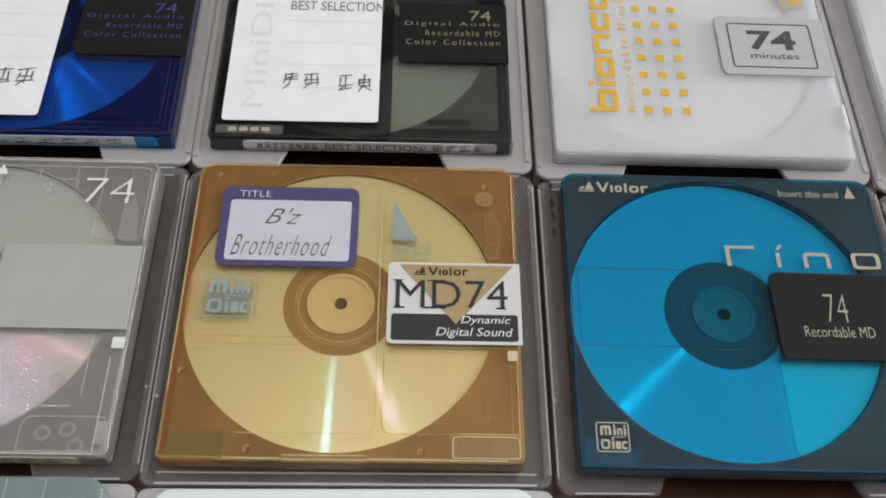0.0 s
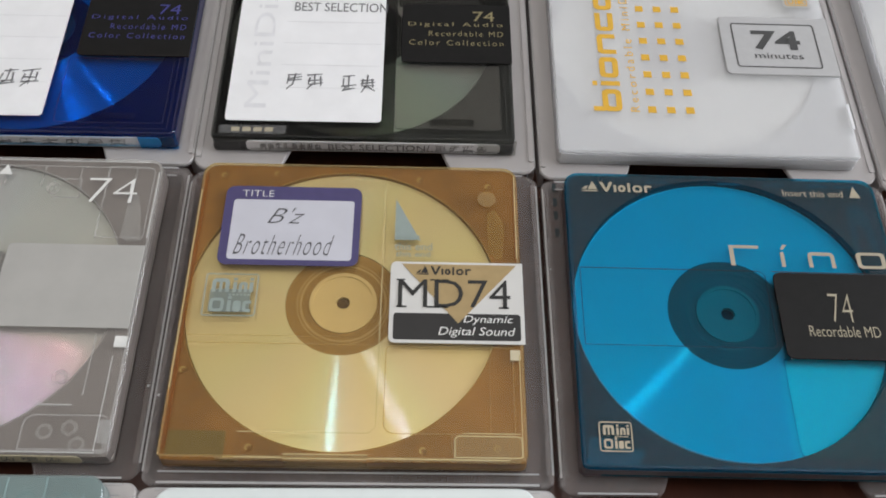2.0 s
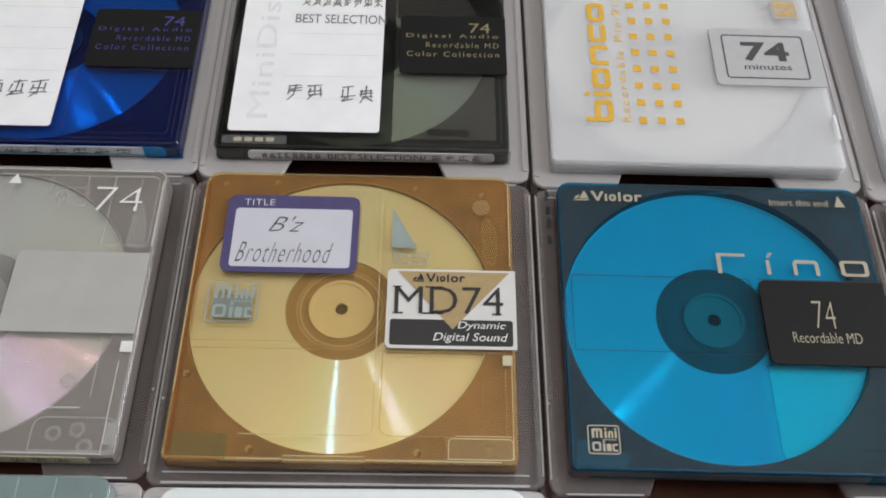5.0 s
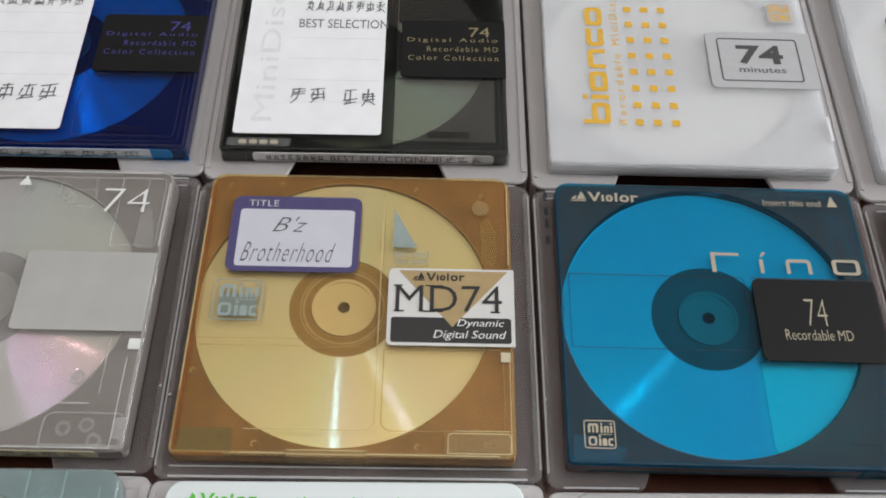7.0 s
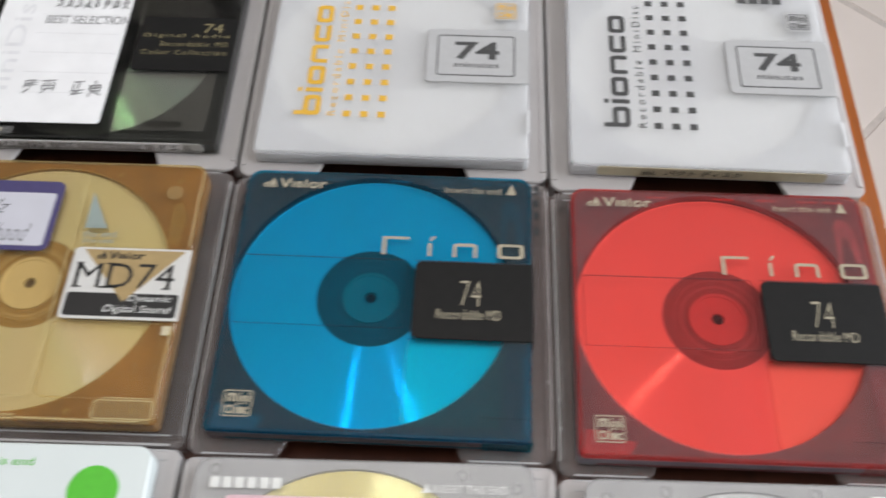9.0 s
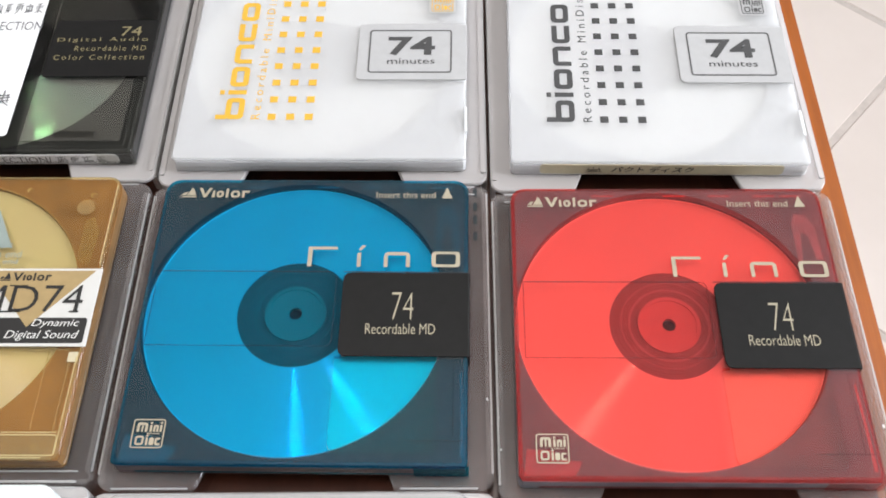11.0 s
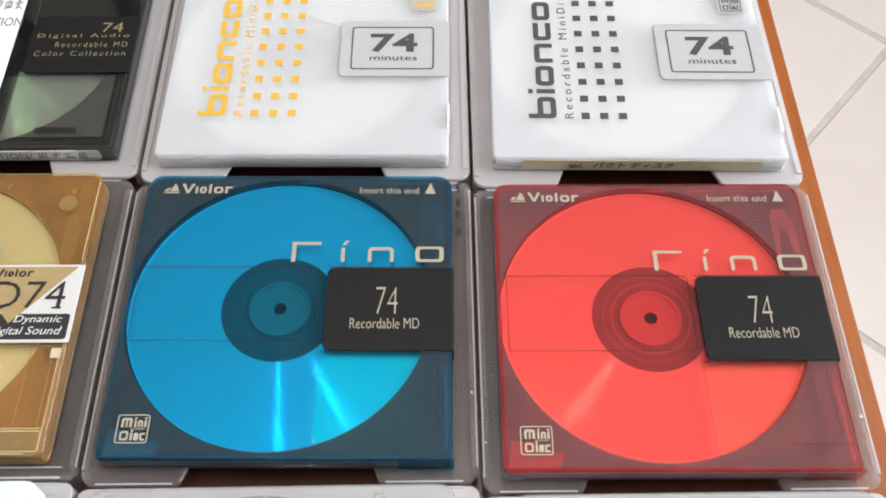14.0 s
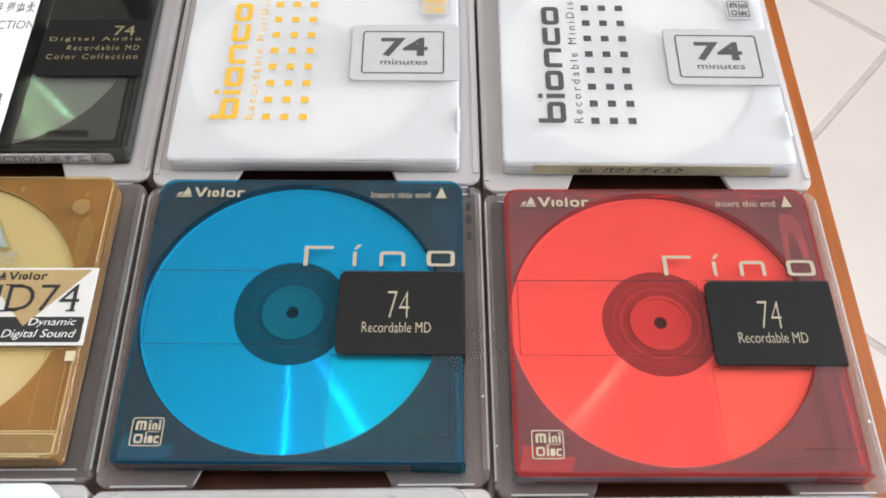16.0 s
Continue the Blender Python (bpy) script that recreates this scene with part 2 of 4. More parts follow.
def letters(words, x0, y0, x1, y1, z, mat, parent, turn=0, lean=0.0, bold=0.0, upright=False, name="lettering", space=1.0):
    """Raised print that fills the box x0..x1, y0..y1. turn 90: it reads upwards. upright: on a front face, where y is height."""
    cu = bpy.data.curves.new(name, "FONT")
    cu.body, cu.size, cu.shear, cu.offset, cu.resolution_u, cu.space_character = words, 1.0, lean, bold, 3, space
    tmp = bpy.data.objects.new("lettering_curve", cu)
    scene.collection.objects.link(tmp)
    me = bpy.data.meshes.new_from_object(tmp.evaluated_get(bpy.context.evaluated_depsgraph_get()))
    bpy.data.objects.remove(tmp)
    bpy.data.curves.remove(cu)
    co = np.empty(3 * len(me.vertices))
    me.vertices.foreach_get("co", co)
    co = co.reshape(-1, 3)
    if turn == 90:
        co = np.stack([-co[:, 1], co[:, 0], co[:, 2]], 1)
    lo, hi = co.min(0), co.max(0)
    u = x0 + (co[:, 0] - lo[0]) / (hi[0] - lo[0]) * (x1 - x0)
    v = y0 + (co[:, 1] - lo[1]) / (hi[1] - lo[1]) * (y1 - y0)
    w = np.full(len(u), z)
    co = np.stack([u, w, v] if upright else [u, v, w], 1) * MM
    me.vertices.foreach_set("co", co.ravel())
    me.materials.clear()
    me.materials.append(mat)
    me.name = name
    ob = new(name, me)
    ob.parent = parent
    return ob


def bars(spans, z, mat, parent, name="print_bar", thick=0.05):
    """Plain bars in the place of writing: (x0, y0, x1, y1) each, each a part."""
    for x0, y0, x1, y1 in spans:
        made(name, mat, parent, lambda bm: box(bm, x0, y0, z - thick, x1, y1, z))


def scrawl(x0, y0, x1, y1, count, z, mat, parent, seed, upright=False, name="handwriting_bar"):
    """Handwriting as thin slanted strokes, none of them a character."""
    rnd = random.Random(seed)
    t = 0.035 * (y1 - y0) + 0.03

    def stroke(bm, a, b):
        d = Vector((b[0] - a[0], b[1] - a[1])).normalized()
        n = Vector((-d.y, d.x)) * t
        quad = ((a[0] + n.x, a[1] + n.y), (a[0] - n.x, a[1] - n.y), (b[0] - 0.6 * n.x, b[1] - 0.6 * n.y), (b[0] + 0.6 * n.x, b[1] + 0.6 * n.y))
        bm.faces.new([bm.verts.new((x * MM, z * MM, y * MM) if upright else (x * MM, y * MM, z * MM)) for x, y in quad])

    def build(bm):
        w, h = (x1 - x0) / count, y1 - y0
        for k in range(count):
            a, b = x0 + (k + 0.08) * w, x0 + (k + 0.88) * w
            at = lambda u, v: (a + u * (b - a) + rnd.uniform(-0.05, 0.05) * w, y0 + v * h + rnd.uniform(-0.05, 0.05) * h)
            tops = sorted(rnd.sample((0.12, 0.3, 0.5, 0.68, 0.88), 3))
            for v in tops:
                inset = rnd.uniform(0.0, 0.3)
                stroke(bm, at(inset, v), at(1 - inset * rnd.random(), v + 0.07))
            stroke(bm, at(0.5, 0.98), at(0.45, rnd.uniform(0.0, 0.3)))
            if rnd.random() < 0.7:
                stroke(bm, at(0.2, 0.75), at(0.12, 0.3))
            if rnd.random() < 0.7:
                stroke(bm, at(0.8, 0.8), at(0.84, 0.25))
            stroke(bm, at(0.45, 0.35), at(0.05, 0.0))
            if rnd.random() < 0.6:
                stroke(bm, at(0.5, 0.35), at(1.0, 0.02))
    return made(name, mat, parent, build)


def frame_line(x0, y0, x1, y1, r, w, z, mat, parent, name="printed_border"):
    return made(name, mat, parent, lambda bm: tube(bm, rounded(x0, y0, x1, y1, r), rounded(x0 + w, y0 + w, x1 - w, y1 - w, tuple(max(0.1, q - w) for q in r) if isinstance(r, tuple) else max(0.1, r - w)), z - 0.05, z))


# ---- cases ----
CASE = (-38.8, 0.0, 38.8, 72.0, 7.0)


def disc_case(x, y, mat, label, turned=False):
    """An empty slip case: two sheets with a thumb notch in the open end, two sides and a back."""
    x0, y0, x1, y1, h = CASE
    e = new("disc_case")
    e.matrix_world = pose(x * MM, (y + 72.0) * MM, 0, 0, 0, 180) if turned else pose(x * MM, y * MM, 0)
    c = (x0 + x1) / 2
    nx0, nx1 = c - 20, c + 20
    out = rounded(x0, y0, x1, y1, (3.0, 3.0, 2.0, 2.0))
    # thumb notch cut into the open end
    left = [p for p in out if p[0] < c and p[1] < 20]
    right = [p for p in out if p[0] > c and p[1] < 20]
    upper = [p for p in out if p[1] > 20]
    cut = [(nx0, y0), (nx0 + 0.8, y0 + 0.7), (nx0 + 3.5, y0 + 7.5), (nx0 + 5.5, y0 + 9), (nx1 - 5.5, y0 + 9), (nx1 - 3.5, y0 + 7.5), (nx1 - 0.8, y0 + 0.7), (nx1, y0)]
    outline = left + cut + right + upper
    plate("bottom_panel", outline, 0.15, 1.15, UNDERSIDE[mat.name], e, bevel=0.2)
    plate("top_panel", outline, h - 1.2, h, mat, e, bevel=0.3)
    plate("side_wall", rounded(x0, y0 + 2, x0 + 1.3, y1 - 1, 0.3, 2), 1.19, h - 1.24, mat, e)
    plate("side_wall", rounded(x1 - 1.3, y0 + 2, x1, y1 - 1, 0.3, 2), 1.19, h - 1.24, mat, e)
    plate("back_wall", rounded(x0 + 1.3, y1 - 1.3, x1 - 1.3, y1, 0.2, 2), 1.19, h - 1.24, mat, e)
    # raised lips along the sides of the upper sheet
    plate("side_lip", rounded(x0 + 0.5, y0 + 3, x0 + 1.5, y1 - 2, 0.4, 2), h + 0.03, h + 0.5, mat, e)
    plate("side_lip", rounded(x1 - 1.5, y0 + 3, x1 - 0.5, y1 - 2, 0.4, 2), h + 0.03, h + 0.5, mat, e)
    # whitish ridges added to imitate the sparkle of the case edges
    for xa in (x0 + 0.1, x1 - 0.5):
        plate("glint_ridge", rounded(xa, y0 + 3.2, xa + 0.4, y1 - 2.4, 0.1, 2), h + 0.02, h + 0.22, M_RIM, e)
    plate("glint_ridge", rounded(x0 + 3, y1 - 0.6, x1 - 3, y1 - 0.15, 0.1, 2), h + 0.02, h + 0.22, M_RIM, e)
    plate("glint_ridge", rounded(x0 + 3, y1 - 2.6, x1 - 3, y1 - 2.3, 0.1, 2), h + 0.02, h + 0.22, M_RIM, e)
    for xa, xb in ((x0 + 3.2, nx0 - 0.6), (nx1 + 0.6, x1 - 3.2)):
        plate("glint_ridge", rounded(xa, y0 + 0.15, xb, y0 + 0.5, 0.1, 2), h + 0.02, h + 0.2, M_RIM, e)
    rnd = random.Random(round(x * 7 + y))
    for q in range(4):
        xa = rnd.choice((x0 + 0.2, x1 - 1.6)) + rnd.uniform(0, 0.6)
        ya = rnd.uniform(6, 66)
        plate("scuff", rounded(xa, ya, xa + rnd.uniform(0.15, 0.5), ya + rnd.uniform(0.15, 0.9), 0.05, 1), h + 0.53, h + 0.57, M_SCUFF, e)
    return tagged(e, label, "disc case", "cases on the table")


# ---- cartridges ----
X0, Y0, X1, Y1, THICK = -32.3, -33.8, 36.4, 33.5, 5.0
Z_TOP = THICK
BODY = rounded(X0, Y0, X1, Y1, (1.2, 1.2, 3.2, 3.2))


def around(pts, n):
    """The outline met by n rays from the middle, one for each point of a circle of n."""
    out = []
    for k in range(n):
        d = Vector((math.cos(2 * math.pi * k / n), math.sin(2 * math.pi * k / n)))
        best = None
        for a, b in zip(pts, pts[1:] + pts[:1]):
            a, e = Vector(a), Vector(b) - Vector(a)
            den = d.x * e.y - d.y * e.x
            if abs(den) < 1e-9:
                continue
            t, u = (a.x * e.y - a.y * e.x) / den, (a.x * d.y - a.y * d.x) / den
            if t > 0 and -1e-6 <= u <= 1 + 1e-6:
                best = t if best is None else min(best, t)
        out.append(tuple(d * best))
    return out


WELL = around(BODY, 192)


def cartridge(x, y, turn, label, base_mat, cover_mat, disc_mat, hub_mat, inner_mat, hub_r=6.6, inner_r=12.2, hole_r=1.35, rim_mat=None, well=False, cover_pts=None, hole_mat=None, ring_light=None, disc_glint=None):
    e = new("minidisc_cartridge")
    e.matrix_world = pose(x * MM, y * MM, 7.05 * MM, 0, 0, turn)
    def base(bm):
        slab(bm, BODY, 0.0, 1.4, 0.35)
        tube(bm, WELL, circle(0, 0, 31.9, 192), 1.4, 3.85)
    made("lower_shell", base_mat, e, base)
    plate("cover", cover_pts or BODY, 3.9, THICK, cover_mat, e, bevel=0.3)
    if rim_mat:
        # lighter rim and front strip, coloured to look like lit edges
        made("rim", rim_mat, e, lambda bm: tube(bm, shrunk(BODY, 0.25), shrunk(BODY, 0.75), THICK + 0.02, THICK + 0.08))
        made("front_edge_glint", rim_mat, e, lambda bm: box(bm, X0 + 4, Y0 - 0.12, 0.9, X1 - 3, Y0 + 0.1, 1.5))
        if well:
            made("disc_well", rim_mat, e, lambda bm: tube(bm, circle(0, 0, 32.15, 96), circle(0, 0, 31.85, 96), 3.8, 3.88))
    d = made("disc", disc_mat, e, lambda bm: tube(bm, circle(0, 0, 31.75, 96), circle(0, 0, inner_r, 96), 2.0, 3.1))
    made("clear_ring", inner_mat, d, lambda bm: tube(bm, circle(0, 0, inner_r - 0.05, 64), circle(0, 0, hub_r, 64), 2.0, 2.9))
    for rr, wide, mat in ((inner_r - 1.2, 0.3, inner_mat), (inner_r - 2.3, 0.22, ring_light or inner_mat), (hub_r + 2.0, 0.45, ring_light or inner_mat), (hub_r + 0.9, 0.3, inner_mat), (hub_r - 1.9, 0.18, ring_light or hub_mat)):
        made("ring_ridge", mat, d, lambda bm: tube(bm, circle(0, 0, rr, 64), circle(0, 0, rr - wide, 64), 2.85, 2.97))
    # pale ring painted as the highlight on the disc's outer edge
    if disc_glint:
        made("disc_glint", disc_glint, d, lambda bm: tube(bm, circle(0, 0, 31.86, 96), circle(0, 0, 31.55, 96), 3.0, 3.2))
    def hub(bm):
        tube(bm, circle(0, 0, hub_r, 64), circle(0, 0, hub_r - 0.8, 64), 2.2, 3.2)
        tube(bm, circle(0, 0, hub_r - 0.8, 64), circle(0, 0, hole_r, 64), 2.2, 3.0)
    made("hub", hub_mat, d, hub)
    # plug in the hole; where dark, its colour stands for shade
    made("spindle_hole", hole_mat or M_HOLE, d, lambda bm: slab(bm, circle(0, 0, hole_r - 0.02, 24), 1.6, 2.3))
    return tagged(e, label, "minidisc", "minidiscs on the table")


def groove_lines(e, mat, spans):
    bars(spans, Z_TOP + 0.07, mat, e, "seam", 0.04)


def bosses(e, mat, spots, r=1.3):
    for cx, cy in spots:
        made("boss", mat, e, lambda bm: tube(bm, circle(cx, cy, r, 20), circle(cx, cy, r * 0.55, 20), 3.8, 3.89))


def arch_pts(x0, y0, x1, y1, w, r):
    """An arch standing on two feet."""
    top = [p for p in rounded(x0, y0, x1, y1, (0, 0, r, r)) if p[1] > y0]
    low = [p for p in rounded(x0 + w, y0, x1 - w, y1 - w, (0, 0, max(0.1, r - w), max(0.1, r - w))) if p[1] > y0]
    return [(x0, y0), (x0 + w, y0)] + low[::-1] + [(x1 - w, y0), (x1, y0)] + top


def format_mark(e, x0, y0, x1, y1, mat, z=Z_TOP + 0.12):
    """The small square format mark: a rounded border round plain blocks."""
    h = y1 - y0
    frame_line(x0, y0, x1, y1, 0.6, 0.22, z, mat, e, "format_mark_border")
    w = x1 - x0
    q = 0.06 * w
    def at(a, b, top, bottom):
        return x0 + a * w, y0 + bottom * h, x0 + b * w, y0 + top * h
    def shape(pts):
        plate("format_mark", pts, z - 0.05, z, mat, e)
    def ring(a, b, c, d):
        made("format_mark", mat, e, lambda bm: tube(bm, rounded(a, b, c, d, 0.08 * w), rounded(a + q, b + q, c - q, d - q, 0.03 * w), z - 0.05, z))
    shape(arch_pts(*at(0.13, 0.46, 0.88, 0.56), q * 1.3, 0.08 * w))
    bars([at(0.27, 0.325, 0.79, 0.56), at(0.53, 0.60, 0.80, 0.56), at(0.53, 0.60, 0.90, 0.84), at(0.84, 0.91, 0.80, 0.56), at(0.84, 0.91, 0.90, 0.84)], z, mat, e, "format_mark")
    shape(arch_pts(*at(0.64, 0.80, 0.80, 0.56), q, 0.06 * w))
    ring(*at(0.13, 0.40, 0.42, 0.10))
    bars([at(0.46, 0.53, 0.36, 0.10), at(0.46, 0.53, 0.46, 0.40)], z, mat, e, "format_mark")
    shape(rounded(*at(0.57, 0.72, 0.36, 0.10), 0.05 * w, 2))
    shape([(x0 + x1 - py, px) for px, py in arch_pts(y0 + 0.10 * h, x0 + 0.09 * w, y0 + 0.36 * h, x0 + 0.25 * w, q, 0.06 * w)])
    bars([at(0.47 + 0.07 * n, 0.51 + 0.07 * n, 0.52, 0.48) for n in range(6)], z, mat, e, "format_mark")


def maker_mark(e, x0, y0, x1, y1, mat, z=Z_TOP + 0.12):
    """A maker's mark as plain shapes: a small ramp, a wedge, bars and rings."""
    h, w = y1 - y0, x1 - x0
    def shape(pts):
        plate("maker_mark", [(x0 + a * w, y0 + b * h) for a, b in pts], z - 0.05, z, mat, e)
    def ring(a, b, top):
        xa, xb, yb, q = x0 + a * w, x0 + b * w, y0 + top * h, 0.17 * h
        made("maker_mark", mat, e, lambda bm: tube(bm, rounded(xa, y0, xb, yb, 0.3 * h), rounded(xa + 1.2 * q, y0 + q, xb - 1.2 * q, yb - q, 0.12 * h), z - 0.05, z))
    shape([(0.0, 0.0), (0.24, 0.0), (0.24, 0.12), (0.07, 0.12)])
    shape([(0.10, 0.2), (0.235, 0.2), (0.20, 0.75), (0.165, 1.0), (0.15, 0.7)])
    shape([(0.02, 0.2), (0.08, 0.2), (0.11, 0.55), (0.07, 0.5)])
    shape([(0.27, 0.95), (0.35, 0.0), (0.38, 0.0), (0.46, 0.95), (0.415, 0.95), (0.365, 0.3), (0.315, 0.95)])
    shape([(0.47, 0.0), (0.505, 0.0), (0.505, 0.68), (0.47, 0.68)])
    ring(0.53, 0.635, 0.68)
    shape([(0.665, 0.0), (0.70, 0.0), (0.70, 0.95), (0.665, 0.85)])
    ring(0.735, 0.87, 0.68)
    shape([(0.90, 0.0), (0.935, 0.0), (0.935, 0.5), (1.0, 0.5), (1.0, 0.68), (0.90, 0.68)])


def up_arrow(e, x0, y0, x1, y1, mat, z=Z_TOP + 0.12):
    plate("arrow", [(x0, y0), (x1, y0), ((x0 + x1) / 2, y1)], z - 0.05, z, mat, e)


def tinted_disc_cartridge(x, y, turn, label, tint, window_tint, base_col, disc_mat, hub_col, ring_col, tab_tint, k, rim_col, haze_col, face_col):
    cover = clear(k + "_cover_plastic", tint, 0.045, haze_col, 0.07, 0.007, 0.5, 0.04)
    # the cover is cut away under the shutter and round the window beside it
    opening = [(X1, -10.9), (30.2, -10.9)] + rounded(9.1, -31.1, 30.2, -10.9, (2.0, 1.0, 0, 0))[6:12][::-1] + rounded(9.1, -31.1, 30.2, -10.9, (2.0, 1.0, 0, 0))[:6][::-1] + [(9.1, -10.9), (10.6, -10.9), (10.6, 8.7), (X1, 8.7)]
    cut = BODY[:12] + opening + BODY[12:]
    disc_glint = solid(k + "_disc_glint", (0.95, 0.95, 0.95), 0.3)
    ring_light = solid(k + "_ring_ridge", tuple(1.6 * c for c in ring_col), 0.25)
    base = solid(k + "_shell_plastic", base_col, 0.35, 0.3, scale=90.0)
    rim = clear(k + "_rim_plastic", tint, 0.12, rim_col, 0.1, 0.06, 0.6)
    e = cartridge(x, y, turn, label, base, cover, disc_mat, solid(k + "_hub", hub_col, 0.4), solid(k + "_clear_ring", ring_col, 0.3, 0.1), 6.5, 12.4, 1.4, rim, cover_pts=cut, ring_light=ring_light, disc_glint=disc_glint)
    face = clear(k + "_shell_face", (0.97, 0.97, 0.97), 0.24, face_col, 0.12, 0.004, 0.4, 0.1)
    made("shell_face", face, e, lambda bm: tube(bm, around(shrunk(BODY, 0.85), 192), circle(0, 0, 32.1, 192), THICK + 0.03, THICK + 0.055))
    sh = plate("shutter", rounded(9.8, -10.8, 36.5, 8.9, (1.6, 0.2, 0.2, 1.6)), Z_TOP - 0.02, Z_TOP + 0.28, M_SHUT, e, "matt black sliding shutter", 0.08)
    plate("shutter_edge", rounded(36.4, -10.8, 36.75, 8.9, 0), 1.0, Z_TOP + 0.2, M_SHUT, sh)
    z = Z_TOP + 0.34
    letters("74", 20.4, -2.4, 25.0, 4.1, z, M_TAN, sh, bold=-0.02)
    letters("Recordable MD", 15.2, -5.8, 29.6, -3.4, z, M_TAN, sh, bold=-0.008)
    # seams of the shutter's track
    groove_lines(e, M_SEAM, [(X0 + 2, 9.1, 6.8, 9.22), (9.8, 9.05, 36.3, 9.25)])
    seam = clear(k + "_faint_seam", tuple(c * 0.75 for c in tint), 0.12, base_col, 0.2)
    frame_line(X0 + 2, -8.6, 8.4, 9.2, (0.2, 1.4, 1.4, 0.2), 0.16, Z_TOP + 0.06, seam, e, "seam")
    # lighter window beside the shutter
    plate("window", rounded(9.2, -31.0, 30.1, -10.7, (2.0, 1.0, 0.1, 0.1)), 3.95, Z_TOP - 0.1, window_tint, e, "lighter clear window")
    zt = Z_TOP + 0.12
    maker_mark(e, -28.9, 28.4, -13.2, 31.1, M_TAN)
    letters("Insert this end", 15.7, 28.4, 29.0, 30.1, zt, M_TAN, e)
    up_arrow(e, 30.4, 28.4, 32.8, 31.4, M_TAN)
    # four wide-set plain shapes above the shutter
    b = 10.4
    ring = lambda x0, x1, y1: made("maker_mark", M_TAN, e, lambda bm: tube(bm, rounded(x0, b, x1, y1, 0.9), rounded(x0 + 0.9, b + 0.65, x1 - 0.9, y1 - 0.65, 0.5), zt - 0.05, zt))
    plate("maker_mark", [(1.7, b), (2.6, b), (2.6, b + 4.3), (8.0, b + 4.3), (8.0, b + 5.0), (1.7, b + 5.0)], zt - 0.05, zt, M_TAN, e)
    bars([(12.4, b, 13.2, b + 3.5)], zt, M_TAN, e, "maker_mark")
    plate("maker_mark", [(12.6, b + 4.2), (13.2, b + 4.2), (14.2, b + 5.4), (13.3, b + 5.4)], zt - 0.05, zt, M_TAN, e)
    plate("maker_mark", arch_pts(18.2, b, 23.8, b + 3.7, 0.8, 1.0), zt - 0.05, zt, M_TAN, e)
    ring(28.5, 34.6, b + 3.9)
    format_mark(e, -28.9, -30.6, -22.6, -24.7, M_TAN)
    # parts that show through the cover
    lock_mat = solid(k + "_lock", tuple(2.2 * c for c in base_col), 0.35, 0.3, scale=120.0)
    plate("write_protect_tab", [(-31.2, -32.6), (-21.6, -32.6), (-20.6, -31.2), (-20.2, -29.8), (-25, -29.4), (-25.4, -27.6), (-30.6, -27.4)], 3.86, 3.89, tab_tint, e)
    plate("shutter_lock", [(29.2, 15), (30.2, 14.5), (31.0, 22.5), (32.4, 21.5), (33.2, 15.5), (34.6, 15.5), (34.4, 23.5), (32.6, 27.2), (30.3, 27.2), (29.4, 25.0)], 3.86, 3.89, lock_mat, e)
    groove_lines(e, seam, [(24.0, -28.6, 35.6, -28.4), (33.4, -28.4, 33.55, -12)])
    plate("bottom_lip", rounded(26.0, Y0 - 0.3, 36.7, Y0 + 0.3, 0.2, 2), 0.6, Z_TOP + 0.12, cover, e)
    plate("side_tab", [(34.9, -31.5), (35.6, -31.5), (35.5, -22.0), (35.2, -13.5), (34.7, -13.8), (35.0, -22.0)], 3.86, 3.89, tab_tint, e)
    for a in (-14, 2, 12, 22, 28):
        plate("front_slot", rounded(a, 31.9, a + 5, 32.3, 0.15, 2), 3.86, 3.89, tab_tint, e)
    return e


M_SHUT = solid("matt_black_shutter", (0.011, 0.0105, 0.0105), 0.48, 0.1)

M_SHUT.node_tree.nodes["Principled BSDF"].inputs["Specular IOR Level"].default_value = 0.2


